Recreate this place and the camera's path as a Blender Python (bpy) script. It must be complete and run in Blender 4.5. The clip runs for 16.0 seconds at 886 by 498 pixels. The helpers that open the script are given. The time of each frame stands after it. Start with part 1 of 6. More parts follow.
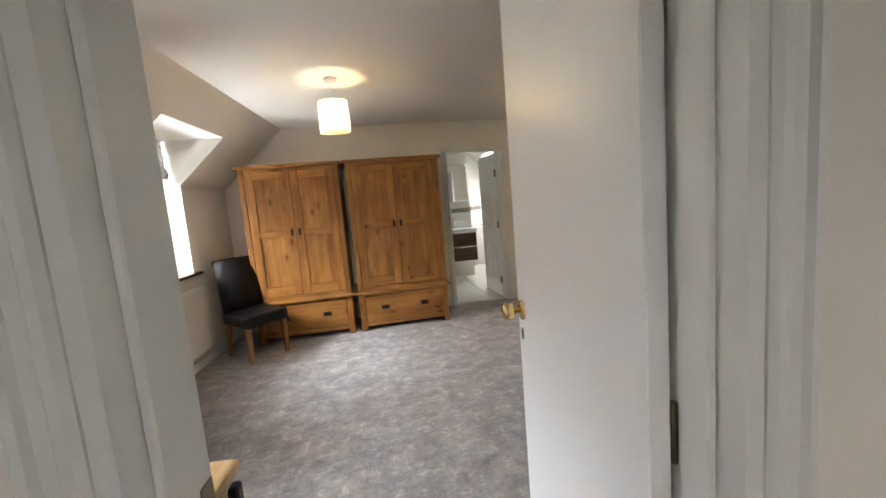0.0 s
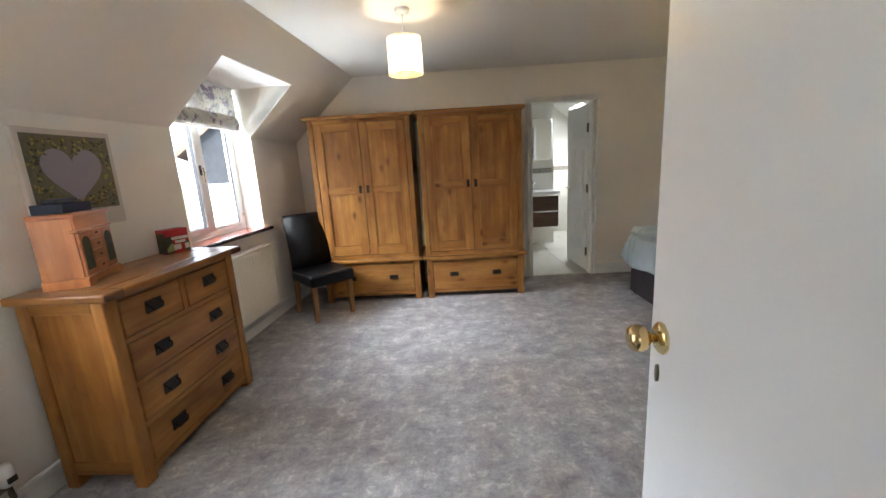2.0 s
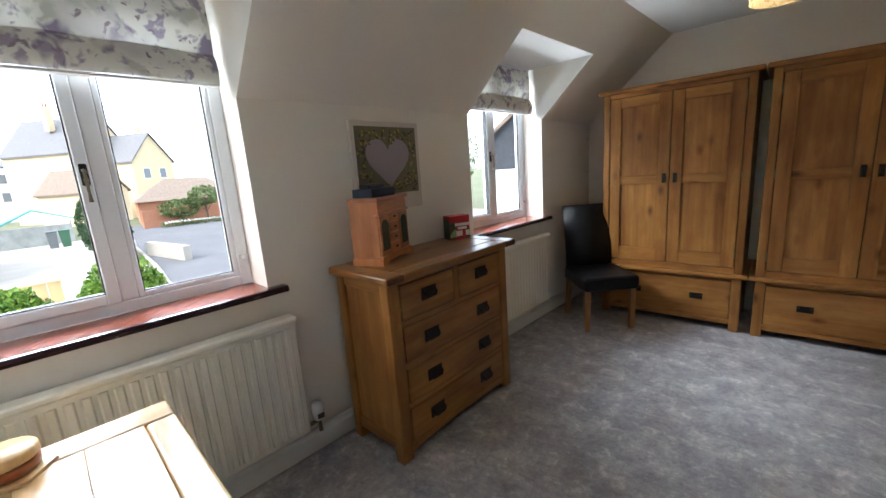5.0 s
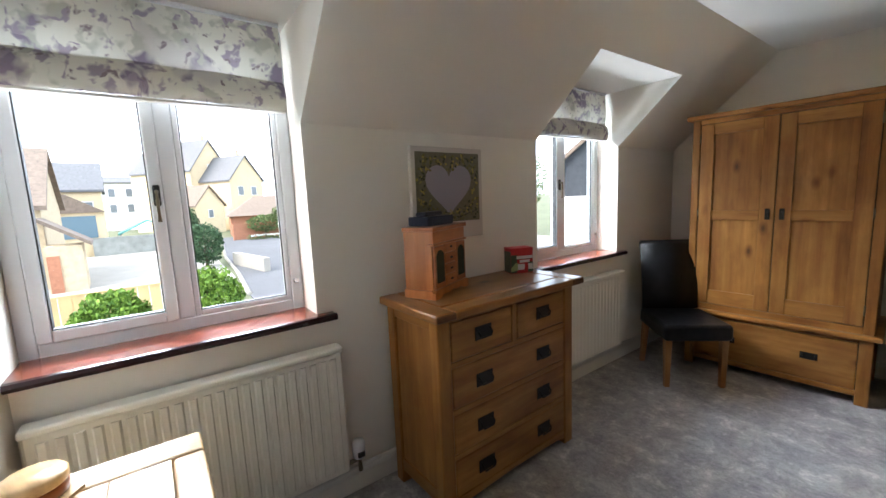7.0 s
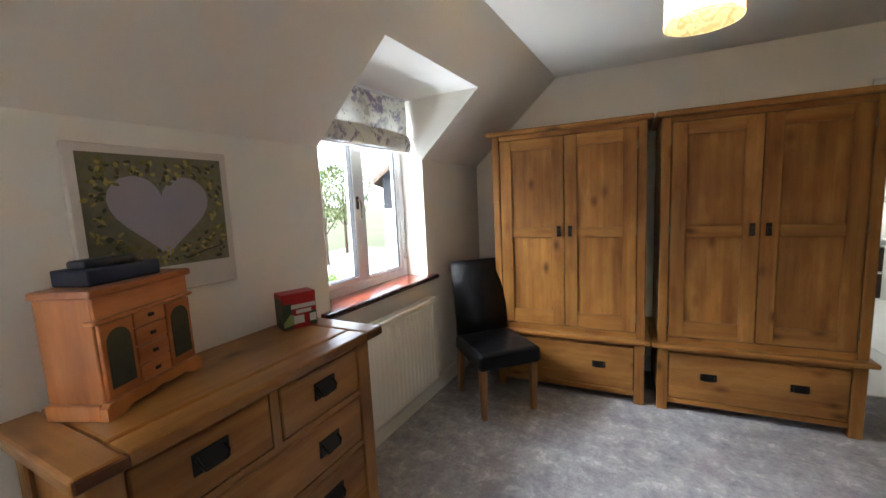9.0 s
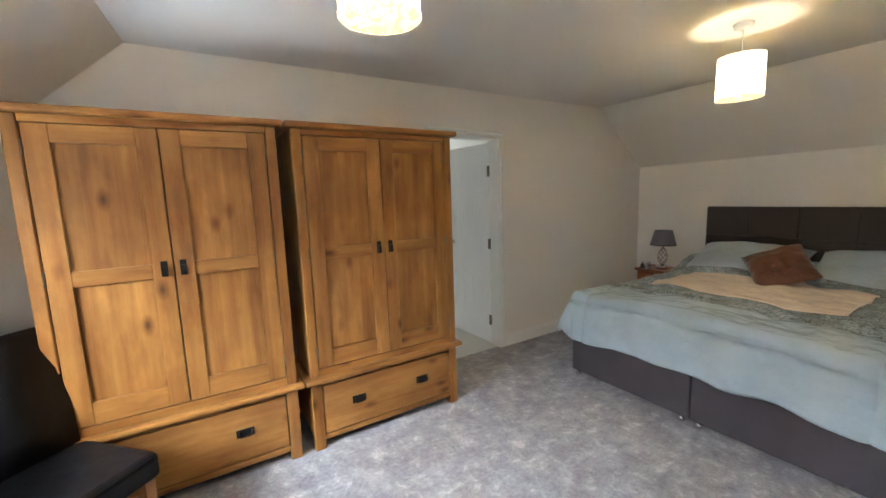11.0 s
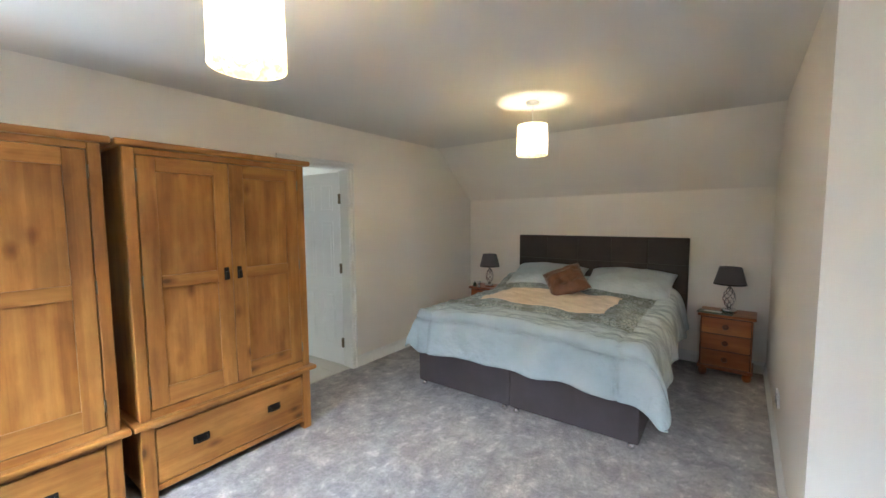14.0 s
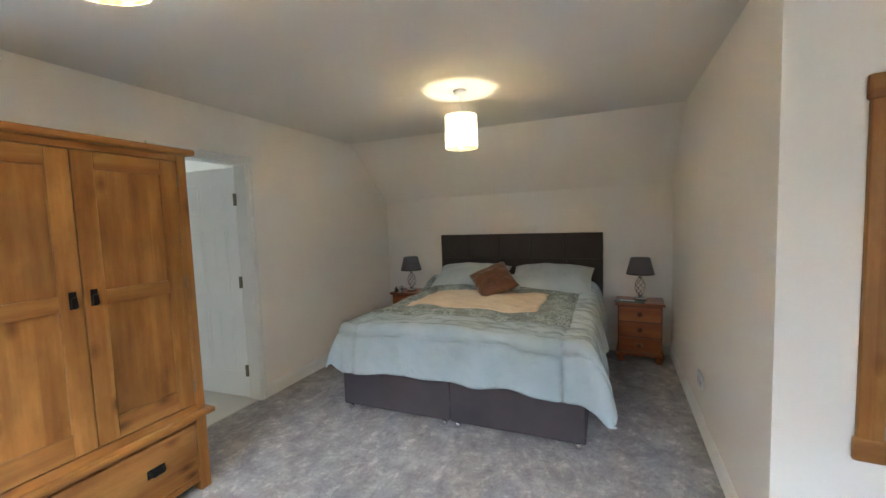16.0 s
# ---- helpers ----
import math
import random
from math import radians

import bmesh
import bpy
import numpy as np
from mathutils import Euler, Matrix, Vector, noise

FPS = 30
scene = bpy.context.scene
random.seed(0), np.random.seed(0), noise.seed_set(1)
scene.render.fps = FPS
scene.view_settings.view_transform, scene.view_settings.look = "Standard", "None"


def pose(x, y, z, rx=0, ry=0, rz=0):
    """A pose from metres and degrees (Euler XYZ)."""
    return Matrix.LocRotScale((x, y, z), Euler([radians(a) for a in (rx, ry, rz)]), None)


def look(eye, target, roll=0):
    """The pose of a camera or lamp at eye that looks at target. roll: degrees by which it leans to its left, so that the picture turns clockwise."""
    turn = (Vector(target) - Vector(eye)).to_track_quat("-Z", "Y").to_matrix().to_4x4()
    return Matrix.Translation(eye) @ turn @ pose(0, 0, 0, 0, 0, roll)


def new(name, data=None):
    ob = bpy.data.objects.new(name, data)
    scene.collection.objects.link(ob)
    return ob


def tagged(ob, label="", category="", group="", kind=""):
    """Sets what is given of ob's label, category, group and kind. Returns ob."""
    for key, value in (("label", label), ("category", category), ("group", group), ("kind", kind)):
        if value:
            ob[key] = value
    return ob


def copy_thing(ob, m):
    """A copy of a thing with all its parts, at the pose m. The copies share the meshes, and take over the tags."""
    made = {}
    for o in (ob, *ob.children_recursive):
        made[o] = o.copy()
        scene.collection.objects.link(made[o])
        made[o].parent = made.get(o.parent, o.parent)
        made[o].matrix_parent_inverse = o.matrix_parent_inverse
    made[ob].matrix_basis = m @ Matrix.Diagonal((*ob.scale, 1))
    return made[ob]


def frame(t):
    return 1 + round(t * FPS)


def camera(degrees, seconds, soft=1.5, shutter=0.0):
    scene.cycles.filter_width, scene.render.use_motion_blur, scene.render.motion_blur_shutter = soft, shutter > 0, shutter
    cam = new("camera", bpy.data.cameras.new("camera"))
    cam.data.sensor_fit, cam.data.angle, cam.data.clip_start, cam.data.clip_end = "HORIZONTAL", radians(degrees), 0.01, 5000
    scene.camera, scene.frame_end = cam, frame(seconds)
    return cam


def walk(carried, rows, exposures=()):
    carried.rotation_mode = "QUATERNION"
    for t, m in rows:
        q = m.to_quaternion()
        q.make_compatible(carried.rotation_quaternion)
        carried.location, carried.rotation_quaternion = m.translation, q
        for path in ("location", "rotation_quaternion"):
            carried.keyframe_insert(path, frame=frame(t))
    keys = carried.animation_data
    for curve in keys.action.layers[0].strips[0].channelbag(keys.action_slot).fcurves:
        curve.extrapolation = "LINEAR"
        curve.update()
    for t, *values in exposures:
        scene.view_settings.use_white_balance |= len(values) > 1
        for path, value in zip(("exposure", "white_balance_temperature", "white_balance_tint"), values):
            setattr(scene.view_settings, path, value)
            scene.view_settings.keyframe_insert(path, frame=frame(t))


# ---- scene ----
cam = camera(97.2, 16.0)
PATH = [
    (0, (0.042, 0.628, 1.38), (0.375, 2.586, 1.145), -4.8),
    (0.5, (0.016, 0.745, 1.346), (0.176, 2.711, 1.019), -4.5),
    (1, (0.01, 0.865, 1.353), (0.121, 2.825, 0.969), -4.1),
    (1.5, (0.017, 0.952, 1.37), (0.097, 2.908, 0.96), -3.9),
    (2, (0.067, 1.048, 1.386), (0.02, 3.003, 0.969), -3.4),
    (2.5, (0.069, 1.107, 1.38), (-0.12, 3.054, 0.965), -2.6),
    (3, (0.002, 1.231, 1.347), (-0.302, 3.163, 0.928), -2.5),
    (3.5, (-0.044, 1.329, 1.341), (-0.418, 3.246, 0.908), -2.5),
    (4, (-0.053, 1.445, 1.354), (-0.56, 3.328, 0.914), -2.7),
    (4.5, (-0.068, 1.508, 1.368), (-0.935, 3.257, 0.935), -3.2),
    (5, (-0.136, 1.504, 1.387), (-1.418, 2.986, 0.989), -4.1),
    (5.2, (-0.14, 1.492, 1.396), (-1.508, 2.902, 1.021), -4.2),
    (7.3, (-0.267, 1.714, 1.41), (-1.783, 2.994, 1.161), -2.3),
    (7.5, (-0.309, 1.782, 1.413), (-1.76, 3.135, 1.166), -2.3),
    (8, (-0.351, 1.956, 1.42), (-1.638, 3.466, 1.169), -2.2),
    (8.2, (-0.367, 2.036, 1.426), (-1.604, 3.588, 1.18), -2.2),
    (10.3, (-0.603, 2.655, 1.467), (-0.355, 4.62, 1.191), -2.9),
    (10.5, (-0.681, 2.758, 1.451), (-0.25, 4.694, 1.19), -2.7),
    (11, (-0.657, 2.786, 1.499), (0.378, 4.477, 1.23), -1.9),
    (11.5, (-0.673, 2.765, 1.523), (0.73, 4.165, 1.257), -1.5),
    (12, (-0.703, 2.702, 1.53), (0.81, 3.986, 1.287), -1.4),
    (12.5, (-0.775, 2.613, 1.548), (0.752, 3.884, 1.32), -1.4),
    (13, (-0.842, 2.554, 1.543), (0.695, 3.82, 1.354), -1.2),
    (13.5, (-0.898, 2.592, 1.534), (0.68, 3.809, 1.363), -0.6),
    (14, (-0.843, 2.616, 1.52), (0.762, 3.798, 1.363), -0.4),
    (14.5, (-0.76, 2.691, 1.508), (0.874, 3.833, 1.346), -0.3),
    (15, (-0.717, 2.809, 1.497), (0.959, 3.892, 1.354), -0.1),
    (15.5, (-0.662, 2.909, 1.491), (1.115, 3.817, 1.352), -1.6),
    (16, (-0.658, 2.919, 1.491), (1.182, 3.69, 1.342), -2.0),
]
EXPOSURES = [(0, 3.1, 6500, 13), (1, 3.15, 6250, 12), (2.5, 3.05, 6050, 11), (3.5, 3.15, 6000, 10), (4, 3.12, 6000, 10), (4.5, 2.95, 5950, 10), (5, 2.24, 5900, 10), (7.5, 2.42, 6000, 10), (8.2, 2.55, 6050, 10), (10.5, 2.95, 6100, 12), (11, 3.56, 5850, 10), (12.5, 3.7, 5700, 8), (14.5, 3.84, 5700, 8), (16, 3.66, 5700, 8)]
walk(cam, [(t, look(eye, target, roll)) for t, eye, target, roll in PATH], EXPOSURES)

# ---- world, sun, large lights, exposure ----
world = bpy.data.worlds.new("world")
scene.world = world
world.use_nodes = True
wn, wl = world.node_tree.nodes, world.node_tree.links
sky = wn.new("ShaderNodeTexSky")
sky.sky_type, sky.sun_disc = "NISHITA", False
sky.sun_elevation, sky.sun_rotation = radians(42), radians(200)
sky.air_density, sky.dust_density, sky.ozone_density = 0.7, 8.0, 0.5
cloud = wn.new("ShaderNodeMix")                   # thin even cloud over the clear sky
cloud.data_type = "RGBA"
cloud.inputs[0].default_value, cloud.inputs[7].default_value = 0.6, (7.6, 8.0, 8.6, 1)
wl.new(sky.outputs[0], cloud.inputs[6])
wl.new(cloud.outputs[2], wn["Background"].inputs[0])
wn["Background"].inputs[1].default_value = 0.15

sun = new("sun", bpy.data.lights.new("sun", "SUN"))
sun.data.energy, sun.data.angle, sun.data.color = 0.6, radians(14), (1.0, 0.96, 0.9)
sun.matrix_world = look((6, -18, 20), (0, 0, 0))


def area_light(name, m, w, h, energy, color):
    ob = new(name, bpy.data.lights.new(name, "AREA"))
    ob.data.shape, ob.data.size, ob.data.size_y, ob.data.energy, ob.data.color = "RECTANGLE", w, h, energy, color
    ob.matrix_world = m
    return ob


def point_light(name, at, energy, color, radius):
    ob = new(name, bpy.data.lights.new(name, "POINT"))
    ob.data.energy, ob.data.color, ob.data.shadow_soft_size = energy, color, radius
    ob.location = at
    return ob


# the window wall and the landing wall run 4 degrees off the far wall
WINDOW_WALL = pose(-1.875, 2.4, 0, 0, 0, -4)     # x into the room, y along the wall
DOOR_WALL = pose(0.065, 1.187, 0, 0, 0, -4)        # x along the wall, y into the room
SKY = (0.88, 0.95, 1.0)
WARM = (1.0, 0.77, 0.50)
SILL, HEAD, KNEE, CEIL = 0.912, 2.155, 1.74, 2.40
WIN = ((-1.08, -0.12), (1.36, 2.325))             # stretches of the window wall
for i, (a, b) in enumerate(WIN):
    # sky above the eaves and its bounce from the ground, outside each window
    yc = (a + b) / 2
    area_light("window_sky_light", WINDOW_WALL @ look((-2.6, yc, 3.35), (1.6, yc, 1.2)), 2.0, 1.4, 50, SKY)
    area_light("window_ground_light", WINDOW_WALL @ look((-2.3, yc, -0.55), (1.2, yc, 1.9)), 2.0, 0.8, 20, SKY)
LAMPS = ((-0.178, 3.865), (2.03, 3.872))
for x, y in LAMPS:
    point_light("pendant_bulb", (x, y, 2.09), 1.2, WARM, 0.03)
area_light("skylight_light", pose(2.66, 7.80, 2.22, 0, 38.6, 0), 0.5, 0.6, 4.2, (0.98, 1.0, 0.95))


# ---- materials ----
def nodes_of(name, rough=0.5, metal=0.0, spec=0.5):
    m = bpy.data.materials.new(name)
    m.use_nodes = True
    nt = m.node_tree
    b = nt.nodes["Principled BSDF"]
    b.inputs["Roughness"].default_value, b.inputs["Metallic"].default_value = rough, metal
    b.inputs["Specular IOR Level"].default_value = spec
    return m, nt, b


def node(nt, kind, **sets):
    n = nt.nodes.new("ShaderNode" + kind)
    for k, v in sets.items():
        n.inputs[k.replace("_", " ")].default_value = v
    return n


def coords(nt, scale=(1, 1, 1), space="Object"):
    c, mp = node(nt, "TexCoord"), node(nt, "Mapping")
    mp.inputs["Scale"].default_value = scale
    nt.links.new(c.outputs[space], mp.inputs[0])
    return mp.outputs[0]


def shifted(nt, vec, amount=7.0):
    """Moves a texture by each object's own random number."""
    info, mul, add = node(nt, "ObjectInfo"), nt.nodes.new("ShaderNodeMath"), nt.nodes.new("ShaderNodeVectorMath")
    mul.operation, add.operation = "MULTIPLY", "ADD"
    mul.inputs[1].default_value = amount
    nt.links.new(info.outputs["Random"], mul.inputs[0])
    nt.links.new(vec, add.inputs[0])
    nt.links.new(mul.outputs[0], add.inputs[1])
    return add.outputs[0]


def noise_tex(nt, vec, scale, detail=3.0, rough=0.55):
    n = node(nt, "TexNoise", Scale=scale, Detail=detail, Roughness=rough)
    nt.links.new(vec, n.inputs["Vector"])
    return n.outputs[0]


def ramp(nt, fac, stops):
    r = nt.nodes.new("ShaderNodeValToRGB")
    e = r.color_ramp.elements
    e[0].position, e[0].color = stops[0][0], (*stops[0][1], 1)
    e[1].position, e[1].color = stops[-1][0], (*stops[-1][1], 1)
    for p, c in stops[1:-1]:
        e.new(p).color = (*c, 1)
    nt.links.new(fac, r.inputs[0])
    return r.outputs[0]


def mixed(nt, fac, a, b, mode="MIX"):
    n = nt.nodes.new("ShaderNodeMix")
    n.data_type, n.blend_type = "RGBA", mode
    for k, v in ((0, fac), (6, a), (7, b)):
        if isinstance(v, (int, float)):
            n.inputs[k].default_value = v
        elif isinstance(v, tuple):
            n.inputs[k].default_value = (*v, 1)
        else:
            nt.links.new(v, n.inputs[k])
    return n.outputs[2]


def bump(nt, b, height, strength=0.2, dist=0.002, after=None):
    n = node(nt, "Bump", Strength=strength, Distance=dist)
    nt.links.new(height, n.inputs["Height"])
    if after:
        nt.links.new(after.outputs[0], n.inputs["Normal"])
    nt.links.new(n.outputs[0], b.inputs["Normal"])
    return n


def shade(c, k):
    return tuple(min(1.0, v * k) for v in c)


def paint(name, col, rough=0.6, var=0.06, scale=1.3, grain=160.0, strength=0.08):
    m, nt, b = nodes_of(name, rough)
    v = coords(nt)
    big = noise_tex(nt, v, scale)
    nt.links.new(ramp(nt, big, [(0.3, shade(col, 1 - var)), (0.7, shade(col, 1 + var * 0.5))]), b.inputs["Base Color"])
    bump(nt, b, noise_tex(nt, v, grain, 2), strength, 0.001)
    return m


def plain(name, col, rough=0.4, metal=0.0, spec=0.5):
    m, nt, b = nodes_of(name, rough, metal, spec)
    v = coords(nt)
    f = noise_tex(nt, v, 30, 3)
    nt.links.new(ramp(nt, f, [(0.3, shade(col, 0.9)), (0.7, shade(col, 1.06))]), b.inputs["Base Color"])
    r = nt.nodes.new("ShaderNodeMapRange")
    r.inputs["To Min"].default_value, r.inputs["To Max"].default_value = rough * 0.8, min(1, rough * 1.25)
    nt.links.new(f, r.inputs["Value"])
    nt.links.new(r.outputs[0], b.inputs["Roughness"])
    return m


def wood(name, along, dark, mid, light, rough=0.42, stave=0.085, knots=True, coat=0.0):
    """Oiled wood whose grain runs along the axis named; staves of their own tone lie side by side."""
    m, nt, b = nodes_of(name, rough, 0, 0.35)
    k = {"x": (1.3, 20, 20), "y": (20, 1.3, 20), "z": (20, 20, 1.3)}[along]
    v = shifted(nt, coords(nt, k))
    w = shifted(nt, coords(nt, {"x": (0.4, 1, 1), "y": (1, 0.4, 1), "z": (1, 1, 0.4)}[along]))
    fine, broad = noise_tex(nt, v, 1.0, 6, 0.6), noise_tex(nt, w, 5.5, 5, 0.6)
    base = ramp(nt, fine, [(0.25, dark), (0.45, mid), (0.7, light)])
    # staves
    snap = nt.nodes.new("ShaderNodeVectorMath")
    snap.operation = "SNAP"
    s = {"x": (9, stave, stave), "y": (stave, 9, stave), "z": (stave, stave, 9)}[along]
    snap.inputs[1].default_value = s
    nt.links.new(w, snap.inputs[0])
    wn_ = nt.nodes.new("ShaderNodeTexWhiteNoise")
    nt.links.new(snap.outputs[0], wn_.inputs[0])
    tone = ramp(nt, wn_.outputs[0], [(0.0, (0.84, 0.81, 0.77)), (1.0, (1.08, 1.08, 1.06))])
    col = mixed(nt, 0.8, base, tone, "MULTIPLY")
    patch = ramp(nt, broad, [(0.30, (0.60, 0.52, 0.45)), (0.43, (0.88, 0.85, 0.81)), (0.53, (1.0, 1.0, 0.98)), (0.65, (1.32, 1.35, 1.34))])
    col = mixed(nt, 0.85, col, patch, "MULTIPLY")
    if knots:
        vor = node(nt, "TexVoronoi", Scale=6.5)
        nt.links.new(shifted(nt, coords(nt, {"x": (0.5, 1, 1), "y": (1, 0.5, 1), "z": (1, 1, 0.5)}[along])), vor.inputs["Vector"])
        kn = ramp(nt, vor.outputs["Distance"], [(0.05, (0.13, 0.08, 0.05)), (0.11, (0.60, 0.52, 0.42)), (0.2, (1, 1, 1))])
        col = mixed(nt, 0.8, col, kn, "MULTIPLY")
    nt.links.new(col, b.inputs["Base Color"])
    b.inputs["Coat Weight"].default_value, b.inputs["Coat Roughness"].default_value = coat, 0.25
    bump(nt, b, fine, 0.12, 0.002)
    return m


OAK = ((0.225, 0.088, 0.019), (0.30, 0.129, 0.030), (0.385, 0.182, 0.048))
PALE = ((0.42, 0.26, 0.12), (0.58, 0.38, 0.19), (0.68, 0.48, 0.27))
PINE = ((0.22, 0.060, 0.017), (0.30, 0.092, 0.027), (0.37, 0.13, 0.042))
oak_x, oak_y, oak_z = (wood("oak_" + a, a, *OAK) for a in "xyz")
oak_top_x, oak_top_y = (wood("oak_top_" + a, a, *OAK, rough=0.28, stave=0.11, coat=0.35) for a in "xy")
desk_top = wood("desk_top", "x", *PALE, rough=0.22, stave=0.10, coat=0.3)
desk_z = wood("desk_side", "z", *PALE, rough=0.4)
pine_x, pine_z = wood("pine_x", "x", *PINE, rough=0.3, stave=0.12, coat=0.3), wood("pine_z", "z", *PINE, rough=0.3, stave=0.12, coat=0.3)
leg_wood = wood("chair_leg_oak", "z", (0.25, 0.11, 0.035), (0.36, 0.17, 0.06), (0.45, 0.23, 0.09), knots=False)
mahogany = wood("mahogany", "y", (0.13, 0.022, 0.012), (0.22, 0.045, 0.022), (0.30, 0.07, 0.035), rough=0.18, stave=0.6, knots=False, coat=0.6)
dark_edge = plain("dark_sill_edge", (0.035, 0.012, 0.014), 0.25)
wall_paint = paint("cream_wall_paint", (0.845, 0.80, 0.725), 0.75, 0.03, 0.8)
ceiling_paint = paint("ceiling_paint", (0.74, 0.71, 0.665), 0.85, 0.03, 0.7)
gloss = paint("white_gloss_paint", (0.80, 0.80, 0.765), 0.3, 0.03, 1.5, 60, 0.05)
door_paint = paint("white_door_paint", (0.87, 0.87, 0.86), 0.28, 0.025, 1.1, 45, 0.06)
pvc = paint("white_pvc", (0.78, 0.80, 0.83), 0.25, 0.015, 2, 30, 0.02)
radiator_paint = paint("cream_radiator_enamel", (0.82, 0.79, 0.70), 0.3, 0.02, 2, 50, 0.03)
dark_metal = plain("black_iron", (0.02, 0.018, 0.016), 0.45, 0.6)
hinge_metal = plain("dull_steel", (0.20, 0.17, 0.12), 0.4, 0.9)
brass = plain("polished_brass", (0.80, 0.62, 0.30), 0.15, 1.0)
chrome = plain("chrome", (0.75, 0.75, 0.76), 0.1, 1.0)
rubber = plain("black_rubber", (0.02, 0.02, 0.022), 0.5)
# near-black colour that paints the shade of seams and holes
recess_shade = plain("painted_recess_shade", (0.015, 0.012, 0.01), 0.9)


def carpet_material():
    m, nt, b = nodes_of("grey_pile_carpet", 0.95, 0, 0.15)
    v = coords(nt)
    warp = noise_tex(nt, v, 3.0, 2)
    add = nt.nodes.new("ShaderNodeVectorMath")
    add.operation = "MULTIPLY_ADD"
    add.inputs[1].default_value = (0.09, 0.09, 0)
    nt.links.new(warp, add.inputs[0])
    nt.links.new(v, add.inputs[2])
    patch = noise_tex(nt, add.outputs[0], 5.2, 6, 0.74)
    fine = noise_tex(nt, v, 170, 3, 0.7)
    base = ramp(nt, patch, [(0.34, (0.26, 0.245, 0.25)), (0.46, (0.335, 0.315, 0.315)), (0.54, (0.385, 0.362, 0.36)), (0.64, (0.48, 0.455, 0.45))])
    fleck = ramp(nt, noise_tex(nt, add.outputs[0], 12, 5, 0.72), [(0.39, (0.76, 0.77, 0.80)), (0.45, (0.96, 0.96, 0.97)), (0.56, (1.0, 1.0, 1.0)), (0.60, (1.42, 1.40, 1.37))])
    base = mixed(nt, 0.85, base, fleck, "MULTIPLY")
    speck = ramp(nt, noise_tex(nt, v, 42, 3, 0.65), [(0.36, (0.74, 0.74, 0.74)), (0.5, (1.0, 1.0, 1.0)), (0.66, (1.2, 1.2, 1.2))])
    base = mixed(nt, 0.5, base, speck, "MULTIPLY")
    tuft = ramp(nt, fine, [(0.3, (0.72, 0.72, 0.72)), (0.7, (1.15, 1.15, 1.15))])
    nt.links.new(mixed(nt, 0.9, base, tuft, "MULTIPLY"), b.inputs["Base Color"])
    b.inputs["Sheen Weight"].default_value = 0.25
    n1 = bump(nt, b, fine, 0.7, 0.006)
    bump(nt, b, patch, 0.35, 0.02, n1)
    return m


carpet = carpet_material()


def glass_material():
    m, nt, b = nodes_of("window_glass", 0.0)
    b.inputs["Transmission Weight"].default_value, b.inputs["IOR"].default_value = 1.0, 1.02
    b.inputs["Base Color"].default_value = (0.97, 0.99, 0.98, 1)
    return m


glass = glass_material()


def mirror_material():
    m, nt, b = nodes_of("mirror", 0.02, 1.0)
    b.inputs["Base Color"].default_value = (0.9, 0.92, 0.92, 1)
    return m


mirror = mirror_material()


# ---- mesh helpers ----
def box(bm, x0, x1, y0, y1, z0, z1, bev=0.0, seg=1):
    m = Matrix.LocRotScale(((x0 + x1) / 2, (y0 + y1) / 2, (z0 + z1) / 2), None, (abs(x1 - x0), abs(y1 - y0), abs(z1 - z0)))
    r = bmesh.ops.create_cube(bm, size=1.0, matrix=m)
    if bev:
        es = list({e for v in r["verts"] for e in v.link_edges})
        bmesh.ops.bevel(bm, geom=es, offset=bev, segments=seg, profile=0.5, affect="EDGES")
    return bm


def boxed(*a, **k):
    return box(bmesh.new(), *a, **k)


def prism(bm, pts, m, depth):
    """A plane outline (u, v) pushed along w by depth; m carries (u, v, w) into place."""
    lo = [bm.verts.new(m @ Vector((u, v, 0))) for u, v in pts]
    hi = [bm.verts.new(m @ Vector((u, v, depth))) for u, v in pts]
    bm.faces.new(lo[::-1])
    bm.faces.new(hi)
    n = len(pts)
    for i in range(n):
        bm.faces.new((lo[i], lo[(i + 1) % n], hi[(i + 1) % n], hi[i]))
    bmesh.ops.recalc_face_normals(bm, faces=bm.faces)
    return bm


FLAT = Matrix.Identity(4)                                   # u, v, w are x, y, z
XZ = Matrix(((1, 0, 0, 0), (0, 0, 1, 0), (0, 1, 0, 0), (0, 0, 0, 1)))   # u, v, w are x, z, y
YZ = Matrix(((0, 0, 1, 0), (1, 0, 0, 0), (0, 1, 0, 0), (0, 0, 0, 1)))   # u, v, w are y, z, x


def lathe(bm, profile, seg=24, m=FLAT, smooth=True):
    """Turns (radius, height) round the z axis."""
    rings = []
    for r, z in profile:
        rings.append([bm.verts.new(m @ Vector((r * math.cos(2 * math.pi * i / seg), r * math.sin(2 * math.pi * i / seg), z))) for i in range(seg)])
    for a, b in zip(rings, rings[1:]):
        for i in range(seg):
            f = bm.faces.new((a[i], a[(i + 1) % seg], b[(i + 1) % seg], b[i]))
            f.smooth = smooth
    if profile[0][0] > 1e-5:
        bm.faces.new(rings[0][::-1])
    if profile[-1][0] > 1e-5:
        bm.faces.new(rings[-1])
    return bm


def open_lathe(bm, profile, seg=32, m=FLAT):
    rings = [[bm.verts.new(m @ Vector((r * math.cos(2 * math.pi * i / seg), r * math.sin(2 * math.pi * i / seg), z))) for i in range(seg)] for r, z in profile]
    for a, b in zip(rings, rings[1:]):
        for i in range(seg):
            bm.faces.new((a[i], a[(i + 1) % seg], b[(i + 1) % seg], b[i])).smooth = True
    return bm


